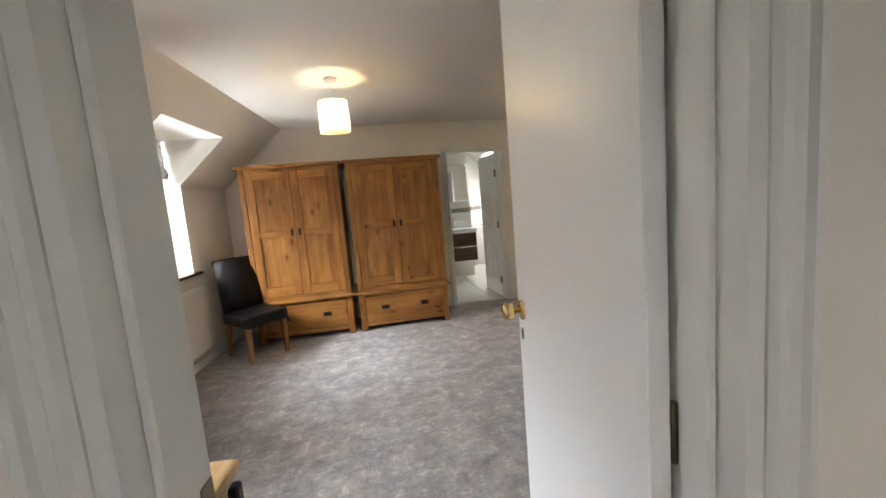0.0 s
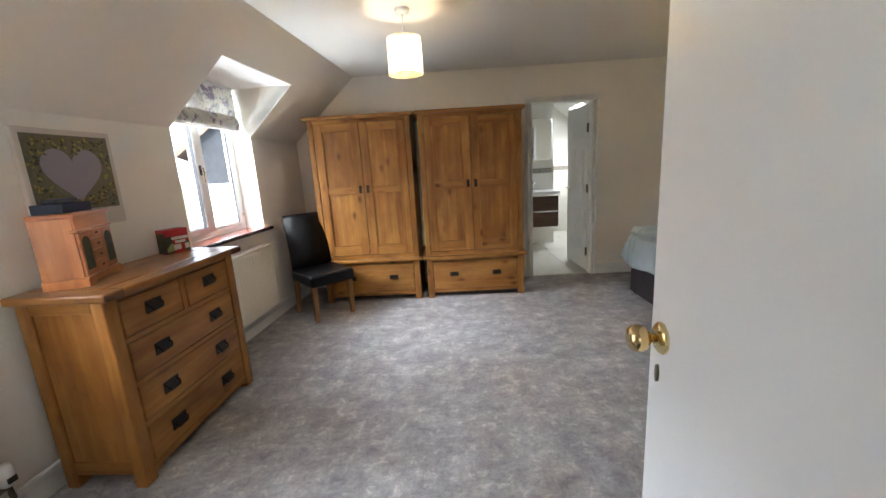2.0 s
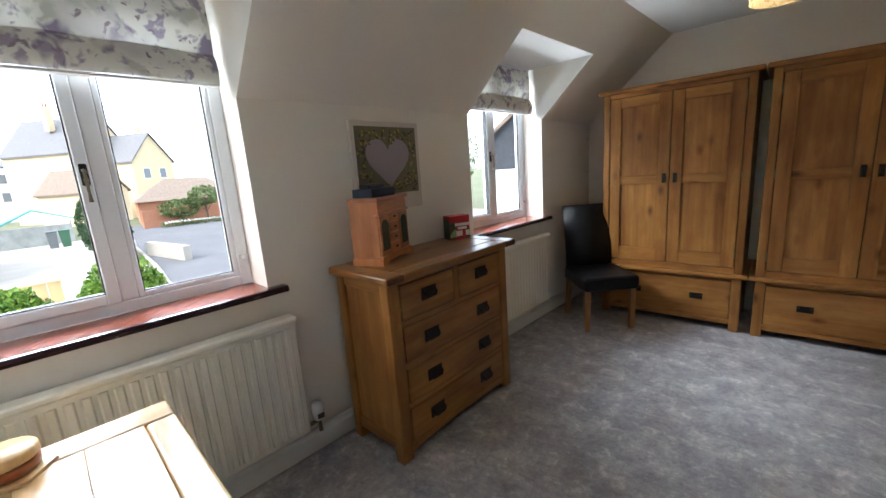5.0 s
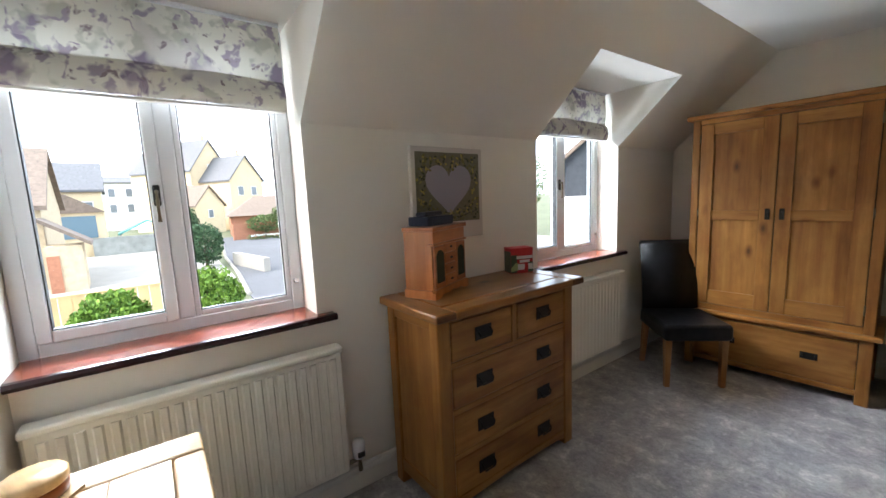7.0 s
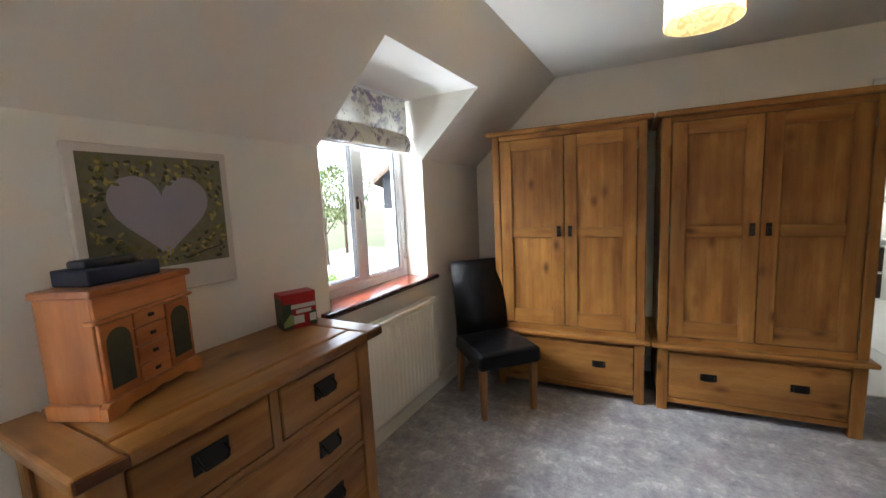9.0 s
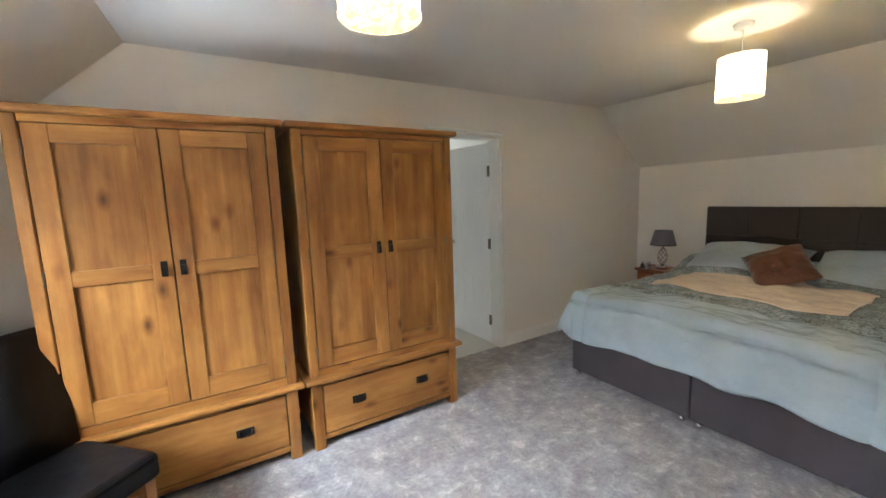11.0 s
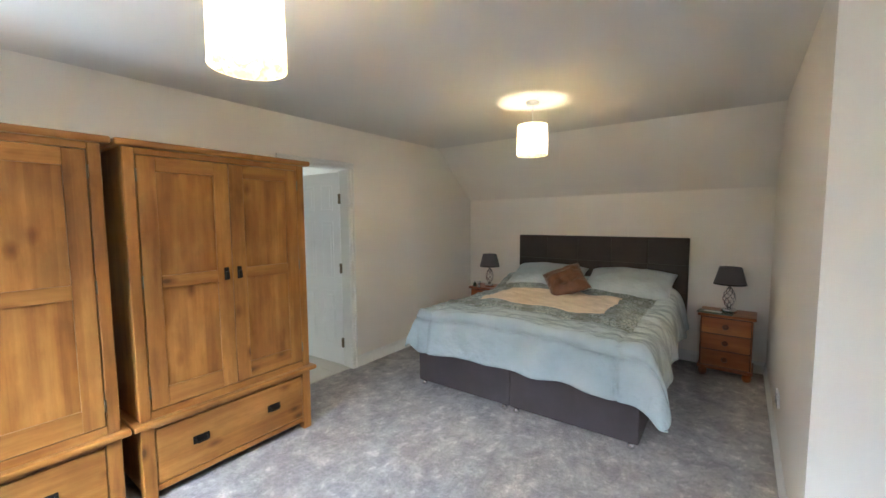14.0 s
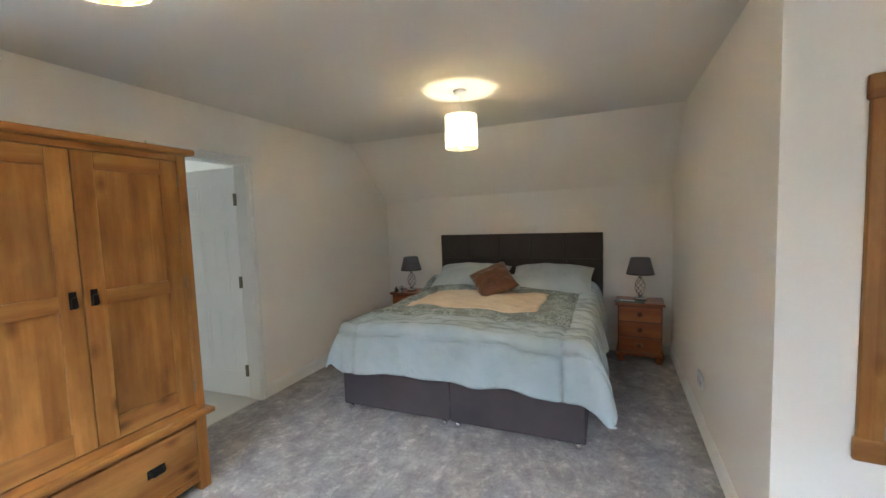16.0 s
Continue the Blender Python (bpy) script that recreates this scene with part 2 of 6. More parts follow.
def tube(bm, pts, r, seg=8):
    """A round bar along points."""
    pts = [Vector(p) for p in pts]
    rings = []
    for i, p in enumerate(pts):
        d = (pts[min(i + 1, len(pts) - 1)] - pts[max(i - 1, 0)]).normalized()
        q = d.to_track_quat("Z", "Y")
        rings.append([bm.verts.new(p + q @ Vector((r * math.cos(2 * math.pi * k / seg), r * math.sin(2 * math.pi * k / seg), 0))) for k in range(seg)])
    for a, b in zip(rings, rings[1:]):
        for k in range(seg):
            bm.faces.new((a[k], a[(k + 1) % seg], b[(k + 1) % seg], b[k])).smooth = True
    bm.faces.new(rings[0][::-1])
    bm.faces.new(rings[-1])
    return bm


def grid(bm, nu, nv, fn, smooth=True):
    vs = [[bm.verts.new(fn(i / nu, j / nv)) for j in range(nv + 1)] for i in range(nu + 1)]
    for i in range(nu):
        for j in range(nv):
            bm.faces.new((vs[i][j], vs[i + 1][j], vs[i + 1][j + 1], vs[i][j + 1])).smooth = smooth
    return bm


def meshed(name, bm, mat):
    me = bpy.data.meshes.new(name)
    bm.normal_update()
    bm.to_mesh(me)
    bm.free()
    for m in (mat if isinstance(mat, (list, tuple)) else [mat]):
        me.materials.append(m)
    return me


def part(name, bm, mat, parent, label=""):
    ob = new(name, meshed(name, bm, mat))
    ob.parent = parent
    return tagged(ob, label)


def solo(name, bm, mat, label, category, m=FLAT, group="", kind=""):
    ob = new(name, meshed(name, bm, mat))
    ob.matrix_world = m
    return tagged(ob, label, category, group, kind)


def thing(name, m, label, category, group=""):
    ob = new(name)
    ob.empty_display_size = 0.1
    ob.matrix_world = m
    return tagged(ob, label, category, group)


def structure(name, bm, mat, m=FLAT, label="", category=""):
    return solo(name, bm, mat, label, category, m, "", "structure")


# ---- large structure ----
FAR, LAND = 5.66, 1.275
A, B, C = (-1.955, 1.33), (-1.647, FAR), (3.97, FAR)
D, E, F = (3.93, 2.29), (1.12, 2.345), (1.03, 1.115)


def wall_cells(bm, cuts_u, cuts_z, solid, w0, w1, m=FLAT):
    """A wall along x, w0 to w1 thick along y, out of the cells that solid() keeps."""
    for u0, u1 in zip(cuts_u, cuts_u[1:]):
        for z0, z1 in zip(cuts_z, cuts_z[1:]):
            if solid((u0 + u1) / 2, (z0 + z1) / 2):
                box(bm, u0, u1, w0, w1, z0, z1)
    bmesh.ops.remove_doubles(bm, verts=bm.verts, dist=1e-5)
    bm.verts.index_update()
    seen = {}
    for f in bm.faces:
        seen.setdefault(tuple(sorted(v.index for v in f.verts)), []).append(f)
    bmesh.ops.delete(bm, geom=[f for fs in seen.values() if len(fs) > 1 for f in fs], context="FACES")
    return bm


# bedroom and landing floor, one carpet
bm = bmesh.new()
prism(bm, [(-2.0, -1.6), (1.6, -1.6), (1.6, 2.25), (4.05, 2.25), (4.05, FAR + 0.02), (-2.0, FAR + 0.02)], pose(0, 0, -0.1), 0.1)
structure("floor", bm, carpet, label="mottled grey pile carpet over the bedroom and landing", category="carpet")

# far wall, with the bathroom doorway
bm = wall_cells(bmesh.new(), [-1.9, 1.03, 1.73, 4.15], [0, 2.01, 2.6], lambda u, z: not (1.03 < u < 1.73 and z < 2.01), FAR, FAR + 0.12)
structure("wall_far", bm, wall_paint, label="cream painted plaster wall behind the wardrobes", category="wall")

# window wall: low wall with two window openings, slope, dormer cheeks and heads
bm = bmesh.new()
ys = [-1.35, WIN[0][0], WIN[0][1], WIN[1][0], WIN[1][1], 3.5]
for i, (y0, y1) in enumerate(zip(ys, ys[1:])):
    box(bm, -0.25, 0, y0, y1, 0, SILL - 0.03 if i in (1, 3) else KNEE)
structure("wall_window", bm, wall_paint, WINDOW_WALL, "cream painted low wall under the roof slope", "wall")
SX, SZ = 0.715, CEIL - KNEE
HX = (HEAD - KNEE) / SZ * SX
bm = bmesh.new()
nrm = Vector((-SZ, SX)).normalized() * 0.08
def slope_piece(bm, x0, x1, y0, y1):
    z0, z1 = KNEE + x0 / SX * SZ, KNEE + x1 / SX * SZ
    prism(bm, [(x0, z0), (x1, z1), (x1 + nrm.x, z1 + nrm.y), (x0 + nrm.x, z0 + nrm.y)], Matrix.Translation((0, y0, 0)) @ XZ, y1 - y0)
slope_piece(bm, HX, SX + 0.05, -1.35, 3.5)
for y0, y1 in ((-1.35, WIN[0][0]), (WIN[0][1], WIN[1][0]), (WIN[1][1], 3.5)):
    slope_piece(bm, 0, HX, y0, y1)
structure("ceiling_slope_window", bm, wall_paint, WINDOW_WALL, "cream painted sloping ceiling over the windows", "ceiling")
for i, (y0, y1) in enumerate(WIN):
    bm = bmesh.new()
    cheek = [(-0.25, KNEE), (-0.006, KNEE), (HX - 0.006, HEAD + 0.004), (-0.25, HEAD + 0.004)]
    prism(bm, cheek, Matrix.Translation((0, y0 - 0.1, 0)) @ XZ, 0.1)
    prism(bm, cheek, Matrix.Translation((0, y1, 0)) @ XZ, 0.1)
    structure("dormer_cheeks", bm, wall_paint, WINDOW_WALL, "cream painted cheeks of the dormer window", "wall")
    bm = bmesh.new()
    prism(bm, [(-0.25, HEAD), (HX, HEAD), (HX + 0.05, HEAD + 0.09), (-0.25, HEAD + 0.09)], Matrix.Translation((0, y0 - 0.1, 0)) @ XZ, y1 - y0 + 0.2)
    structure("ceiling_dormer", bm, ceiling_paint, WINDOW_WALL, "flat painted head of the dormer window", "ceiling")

# flat ceiling and the slope over the bed
bm = bmesh.new()
xa = lambda y: -1.875 + 0.07 * (y - 2.4) + SX
prism(bm, [(xa(1.0), 1.0), (1.4, 1.0), (1.4, 2.2), (3.19, 2.2), (3.19, FAR + 0.05), (xa(FAR + 0.05), FAR + 0.05)], pose(0, 0, CEIL), 0.1)
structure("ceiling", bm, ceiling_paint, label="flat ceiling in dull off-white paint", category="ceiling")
bm = bmesh.new()
prism(bm, [(3.19, CEIL), (3.98, 1.755), (4.06, 1.83), (3.25, CEIL + 0.1)], Matrix.Translation((0, 2.2, 0)) @ XZ, FAR + 0.05 - 2.2)
structure("ceiling_slope_bed", bm, wall_paint, label="cream painted sloping ceiling over the bed", category="ceiling")
bm = prism(bmesh.new(), [(3.97, FAR), (3.93, 2.2), (4.15, 2.2), (4.15, FAR)], FLAT, 1.80)
structure("wall_bed", bm, wall_paint, label="cream painted low wall behind the bed", category="wall")
bm = prism(bmesh.new(), [E, D, (4.1, 2.2), (1.28, 2.2)], FLAT, 2.5)
prism(bm, [E, (1.28, 2.2), (1.19, 0.98), F], FLAT, 2.5)
structure("wall_alcove", bm, wall_paint, label="cream painted wall that turns a corner beside the bed", category="wall")

# door wall, with the landing doorway
DX0, DX1, DH = -0.295, 0.405, 2.0
bm = wall_cells(bmesh.new(), [-2.15, DX0 - 0.03, DX1 + 0.03, 1.10], [0, DH + 0.03, 2.55], lambda u, z: not (DX0 - 0.03 < u < DX1 + 0.03 and z < DH + 0.03), -0.15, 0)
structure("wall_door", bm, wall_paint, DOOR_WALL, "cream painted wall with the landing doorway", "wall")
for side, x0, x1, s0, s1 in (("left", DX0 - 0.028, DX0, DX0, DX0 + 0.014), ("right", DX1, DX1 + 0.028, DX1 - 0.014, DX1)):
    bm = boxed(x0, x1, -0.155, 0.006, 0, DH)
    box(bm, s0, s1, -0.112, -0.066, 0, DH, 0.003)
    structure("door_lining", bm, gloss, DOOR_WALL, "white gloss painted door lining with stop", "door frame")
bm = boxed(DX0 - 0.028, DX1 + 0.028, -0.155, 0.006, DH, DH + 0.028)
structure("door_lining", bm, gloss, DOOR_WALL, "white gloss painted door head", "door frame")


def architrave(name, m, x0, x1, h, y, out, label):
    """A moulded frame round an opening from x0 to x1; out is the way it faces."""
    w = 0.062
    prof = [(0, 0), (w, 0), (w, 0.016), (w - 0.010, 0.024), (w - 0.018, 0.022), (w - 0.022, 0.013), (0.022, 0.015), (0.016, 0.020), (0.006, 0.018), (0, 0.009)]
    for nm, mm, ln in (("l", Matrix(((-1, 0, 0, x0 - 0.004), (0, out, 0, y), (0, 0, 1, 0), (0, 0, 0, 1))), h + 0.004),
                       ("r", Matrix(((1, 0, 0, x1 + 0.004), (0, out, 0, y), (0, 0, 1, 0), (0, 0, 0, 1))), h + 0.004),
                       ("t", Matrix(((0, 0, 1, x0 - 0.066), (0, out, 0, y), (1, 0, 0, h + 0.004), (0, 0, 0, 1))), x1 - x0 + 0.132)):
        structure(name, prism(bmesh.new(), prof, mm, ln), gloss, m, label, "architrave")


architrave("door_architrave", DOOR_WALL, DX0, DX1, DH, 0.0, 1, "white gloss moulded architrave round the bedroom door")
architrave("door_architrave", DOOR_WALL, DX0 - 0.02, DX1 + 0.02, DH, -0.15, -1, "white gloss moulded architrave on the landing")
architrave("bathroom_architrave", FLAT, 1.04, 1.72, 2.0, FAR, -1, "white gloss moulded architrave round the bathroom door")
for x0, x1 in ((1.02, 1.04), (1.72, 1.74)):
    structure("bathroom_lining", boxed(x0, x1, FAR - 0.004, FAR + 0.125, 0, 2.0), gloss, FLAT, "white gloss painted door lining", "door frame")
structure("bathroom_lining", boxed(1.02, 1.74, FAR - 0.004, FAR + 0.125, 2.0, 2.02), gloss, FLAT, "white gloss painted door head", "door frame")


def skirting(p, q, label="white gloss skirting board along the wall"):
    """A skirting board along the wall from p to q, the room on its left."""
    p, q = Vector((*p, 0)), Vector((*q, 0))
    d = (q - p).normalized()
    n = Vector((-d.y, d.x, 0))
    m = Matrix(((n.x, 0, d.x, p.x), (n.y, 0, d.y, p.y), (0, 1, 0, 0), (0, 0, 0, 1)))
    prof = [(-0.002, 0), (0.016, 0), (0.016, 0.085), (0.011, 0.095), (0.009, 0.108), (0.004, 0.114), (-0.002, 0.114)]
    structure("skirting", prism(bmesh.new(), prof, m, (q - p).length), gloss, label=label, category="skirting")


W = lambda x, y: tuple((WINDOW_WALL @ Vector((x, y, 0)))[:2])
DWP = lambda x, y: tuple((DOOR_WALL @ Vector((x, y, 0)))[:2])
skirting(B, W(0, -1.15))
skirting((1.04 - 0.066, FAR), B)
skirting(C, (1.72 + 0.066, FAR))
skirting(D, C)
skirting(E, D)
skirting(F, E)
skirting(DWP(DX1 + 0.066, 0), F)
skirting(A, DWP(DX0 - 0.066, 0))

# landing: plain walls that close it, an unseen opening added behind the camera for light
LANDING = DOOR_WALL
bm = bmesh.new()
box(bm, -0.62, -0.52, -2.6, -0.13, 0, 2.5)
structure("wall_landing", bm, gloss, LANDING, "white painted landing wall", "wall")
bm = bmesh.new()
box(bm, 0.72, 0.82, -2.6, -0.13, 0, 2.5)
structure("wall_landing", bm, gloss, LANDING, "white painted landing wall", "wall")
bm = wall_cells(bmesh.new(), [-0.62, -0.2, 0.35, 0.82], [0, 1.35, 1.95, 2.5], lambda u, z: not (-0.2 < u < 0.35 and 1.35 < z < 1.95), -2.7, -2.6)
structure("wall_landing", bm, wall_paint, LANDING, "cream painted landing end wall with an added, unseen opening for light", "wall")
structure("ceiling_landing", boxed(-0.7, 0.9, -2.7, -0.13, 2.42, 2.52), ceiling_paint, LANDING, "flat landing ceiling", "ceiling")

# ---- doors ----
LEAF = pose(0.422, 1.128, 0, 0, 0, -5.1)     # y along the leaf, x its thickness
door = thing("door_1", LEAF, "white painted flush bedroom door standing open", "door")
part("leaf", boxed(0, 0.038, 0.003, 0.715, 0.012, 1.985, 0.003), door_paint, door)


def knob(parent, x, y, z, out):
    """A brass knob on a round rose; out is +1 or -1 along x."""
    m = Matrix.Translation((x, y, z)) @ Euler((0, radians(90 * out), 0)).to_matrix().to_4x4()
    k = part("knob", lathe(bmesh.new(), [(0.009, 0.004), (0.009, 0.022), (0.018, 0.03), (0.026, 0.036), (0.0275, 0.046), (0.027, 0.056), (0.021, 0.064), (0.012, 0.067), (0.0, 0.067)], 28, m), brass, parent, "polished brass knob")
    part("rose", lathe(bmesh.new(), [(0.033, 0), (0.033, 0.004), (0.026, 0.010), (0.012, 0.012), (0.0, 0.012)], 28, m), brass, k)


knob(door, 0, 0.662, 1.02, -1)
knob(door, 0.038, 0.662, 1.02, 1)
part("keyhole_cover", lathe(bmesh.new(), [(0.0, 0), (0.011, 0), (0.011, 0.004), (0.0, 0.005)], 16, Matrix.Translation((0, 0.672, 0.937)) @ Matrix.Diagonal((1, 0.7, 1.8, 1)) @ Euler((0, radians(-90), 0)).to_matrix().to_4x4()), hinge_metal, door, "dull metal keyhole cover")
part("latch_plate", boxed(0.008, 0.030, 0.7145, 0.717, 0.96, 1.10), brass, door)
for z in (0.25, 1.0, 1.75):
    part("hinge", tube(bmesh.new(), [(0.041, 0.001, z - 0.05), (0.041, 0.001, z + 0.05)], 0.005), hinge_metal, door)
strike = thing("strike_plate", DOOR_WALL @ pose(DX0, -0.014, 0.96), "worn steel strike plate let into the door lining", "strike plate")
part("plate", boxed(0.0, 0.002, -0.014, 0.018, -0.055, 0.055, 0.0006), hinge_metal, strike)
# holes are raised blocks, their inner shade put into the colour
part("hole", boxed(0.0015, 0.003, -0.006, 0.008, -0.012, 0.018), recess_shade, strike)
part("hole", boxed(0.0015, 0.003, -0.005, 0.007, -0.045, -0.028), recess_shade, strike)


def panelled_leaf(parent, w, h, t):
    """Six moulded panels in a white leaf; x across, y thickness."""
    bm = boxed(0, w, -t, 0, 0.012, h, 0.002)
    part("leaf", bm, door_paint, parent)
    st, cols, rows = 0.10, 2, ((0.22, 0.78), (0.90, 1.50), (1.60, 1.86))
    pw = (w - 3 * st) / 2
    for c in range(cols):
        for z0, z1 in rows:
            x0 = st + c * (pw + st)
            for y, o in ((0, 1), (-t, -1)):
                bm = bmesh.new()
                for a, b, c0, c1 in ((x0, x0 + pw, z0, z0 + 0.018), (x0, x0 + pw, z1 - 0.018, z1), (x0, x0 + 0.018, z0 + 0.018, z1 - 0.018), (x0 + pw - 0.018, x0 + pw, z0 + 0.018, z1 - 0.018)):
                    box(bm, a, b, min(y, y + 0.006 * o), max(y, y + 0.006 * o), c0, c1, 0.002)
                box(bm, x0 + 0.04, x0 + pw - 0.04, min(y, y + 0.005 * o), max(y, y + 0.005 * o), z0 + 0.04, z1 - 0.04, 0.004)
                part("panel", bm, door_paint, parent)


bdoor = thing("door_2", pose(1.715, FAR + 0.125, 0, 0, 0, 93), "white six-panel bathroom door standing open", "door")
panelled_leaf(bdoor, 0.665, 1.985, 0.036)
for z in (0.25, 1.02, 1.72):
    part("hinge", boxed(-0.012, 0.012, -0.006, 0.012, z - 0.05, z + 0.05, 0.002), hinge_metal, bdoor, "dark steel butt hinge")
for o, y in ((1, 0.0), (-1, -0.036)):
    h = part("lever_handle", tube(bmesh.new(), [(0.60, y, 1.0), (0.60, y + 0.045 * o, 1.0), (0.59, y + 0.05 * o, 1.0), (0.50, y + 0.05 * o, 1.0)], 0.008), chrome, bdoor, "chrome lever handle")
    part("rose", lathe(bmesh.new(), [(0.026, 0), (0.026, 0.008), (0, 0.009)], 20, Matrix.Translation((0.60, y, 1.0)) @ Euler((radians(-90 * o), 0, 0)).to_matrix().to_4x4()), chrome, h)


# ---- windows ----
def blind_fabric():
    m, nt, b = nodes_of("floral_blind_fabric", 0.85, 0, 0.2)
    v = coords(nt)
    warp = noise_tex(nt, v, 9, 3)
    add = nt.nodes.new("ShaderNodeVectorMath")
    add.operation = "MULTIPLY_ADD"
    add.inputs[1].default_value = (0.12, 0.12, 0.12)
    nt.links.new(warp, add.inputs[0])
    nt.links.new(v, add.inputs[2])
    col = (0.68, 0.66, 0.59)
    for scale, lo, c, seed in ((8.5, 0.555, (0.25, 0.21, 0.28), 0), (11, 0.565, (0.47, 0.47, 0.41), 3.7), (20, 0.575, (0.34, 0.29, 0.35), 8.1), (5, 0.58, (0.60, 0.57, 0.54), 12.4), (26, 0.64, (0.25, 0.20, 0.22), 20.2)):
        mv = nt.nodes.new("ShaderNodeVectorMath")
        mv.operation = "ADD"
        mv.inputs[1].default_value = (seed, seed * 0.7, seed * 1.3)
        nt.links.new(add.outputs[0], mv.inputs[0])
        n = noise_tex(nt, mv.outputs[0], scale, 2, 0.5)
        col = mixed(nt, ramp(nt, n, [(lo, (0, 0, 0)), (lo + 0.07, (1, 1, 1))]), col, c)
    nt.links.new(col, b.inputs["Base Color"])
    b.inputs["Transmission Weight"].default_value = 0.0
    bump(nt, b, noise_tex(nt, v, 400, 1), 0.2, 0.001)
    tr = nt.nodes.new("ShaderNodeBsdfTranslucent")
    nt.links.new(col, tr.inputs[0])
    mx = nt.nodes.new("ShaderNodeMixShader")
    mx.inputs[0].default_value = 0.07
    nt.links.new(b.outputs[0], mx.inputs[1])
    nt.links.new(tr.outputs[0], mx.inputs[2])
    nt.links.new(mx.outputs[0], nt.nodes["Material Output"].inputs[0])
    return m


fabric = blind_fabric()


def window(y0, y1):
    """A white two-light casement in a dormer, local to the window wall."""
    w = thing("window_1", WINDOW_WALL, "white plastic two-light casement window in a dormer", "window")
    w["kind"] = "structure"
    xa, xb, z0, z1 = -0.235, -0.175, SILL, HEAD
    mid = y0 + 0.49
    bm = bmesh.new()
    for a in ((y0 + 0.001, y0 + 0.052, z0, z1), (y1 - 0.052, y1 - 0.001, z0, z1), (mid - 0.028, mid + 0.028, z0 + 0.05, z1 - 0.05), (y0 + 0.052, y1 - 0.052, z0, z0 + 0.05), (y0 + 0.052, y1 - 0.052, z1 - 0.05, z1)):
        box(bm, xa, xb, *a, 0.004)
    part("window_frame", bm, pvc, w)
    # opening light on one side, fixed light on the other
    for k, (a, b) in enumerate(((y0 + 0.052, mid - 0.028), (mid + 0.028, y1 - 0.052))):
        s, zc0, zc1 = (0.042, z0 + 0.05, z1 - 0.05) if k == 0 else (0.022, z0 + 0.05, z1 - 0.05)
        xi = xb + (0.012 if k == 0 else -0.006)
        bm = bmesh.new()
        for q in ((a, a + s, zc0, zc1), (b - s, b, zc0, zc1), (a + s, b - s, zc0, zc0 + s), (a + s, b - s, zc1 - s, zc1)):
            box(bm, xa + 0.008, xi, *q, 0.004)
        c = part("casement", bm, pvc, w)
        g = boxed(xa + 0.028, xa + 0.032, a + s - 0.005, b - s + 0.005, zc0 + s - 0.005, zc1 - s + 0.005)
        p = part("pane", g, glass, c, "clear window glass")
        p.visible_shadow = False
        bm = bmesh.new()
        for q in ((a + s - 0.001, a + s + 0.004, zc0 + s, zc1 - s), (b - s - 0.004, b - s + 0.001, zc0 + s, zc1 - s), (a + s, b - s, zc0 + s - 0.001, zc0 + s + 0.004)):
            box(bm, xa + 0.034, xi - 0.006, *q)
        part("gasket", bm, rubber, c)
        if k == 0:
            h = part("handle", boxed(xi, xi + 0.012, b - 0.032, b - 0.008, 1.42, 1.50, 0.004), dark_metal, c, "dark window handle")
            part("lever", tube(bmesh.new(), [(xi + 0.01, b - 0.02, 1.475), (xi + 0.03, b - 0.02, 1.475), (xi + 0.034, b - 0.02, 1.44), (xi + 0.030, b - 0.02, 1.36)], 0.007), hinge_metal, h)
        else:
            part("lock", boxed(xb, xb + 0.02, y1 - 0.045, y1 - 0.02, 1.04, 1.06, 0.004), chrome, c, "small chrome window lock")
    return w


for y0, y1 in WIN:
    window(y0, y1)
    sill = thing("window_sill", WINDOW_WALL, "polished red mahogany window sill with a dark rounded nosing", "window sill")
    sill["kind"] = "structure"
    part("board", boxed(-0.175, 0.0, y0 + 0.001, y1 - 0.001, SILL - 0.03, SILL + 0.002), mahogany, sill)
    bm = boxed(0.0, 0.035, y0 - 0.07, y1 + 0.07, SILL - 0.03, SILL + 0.002)
    part("board", bm, mahogany, sill)
    bm = bmesh.new()
    prism(bm, [(0.035, SILL - 0.03), (0.048, SILL - 0.027), (0.054, SILL - 0.014), (0.048, SILL - 0.001), (0.035, SILL + 0.002)], Matrix.Translation((0, y0 - 0.075, 0)) @ XZ, y1 - y0 + 0.15)
    part("nosing", bm, dark_edge, sill, "dark rounded nosing")
    # Roman blind, drawn up
    bl = thing("roman_blind", WINDOW_WALL @ pose(-0.10, 0, 0), "cream Roman blind with a purple floral print, drawn up", "blind", "Roman blinds")
    ya, yb = y0 + 0.03, y1 - 0.03
    z_top, z_low, z_fold = HEAD - 0.015, 1.80, 1.90

    def cloth(u, v, za, zb, x):
        n = noise.noise(Vector((u * 6, v * 3, za * 5)))
        return Vector((x + 0.006 * n + 0.012 * math.sin(v * math.pi), ya + u * (yb - ya), za + v * (zb - za) + 0.005 * math.sin(u * math.pi)))

    bm = grid(bmesh.new(), 30, 10, lambda u, v: cloth(u, v, z_fold - 0.02, z_top, 0.0))
    part("panel", bm, fabric, bl)
    for k in range(3):
        bm = grid(bmesh.new(), 30, 6, lambda u, v: cloth(u, v, z_low + 0.012 * k, z_fold + 0.012 * k, 0.026 - 0.011 * k))
        part("fold", bm, fabric, bl)
    part("batten", boxed(-0.012, 0.024, ya, yb, z_low - 0.006, z_low + 0.004, 0.002), paint("blind_batten", (0.62, 0.58, 0.53), 0.7), bl)
    part("head_rail", boxed(-0.02, 0.012, ya, yb, z_top, HEAD - 0.001), pvc, bl)


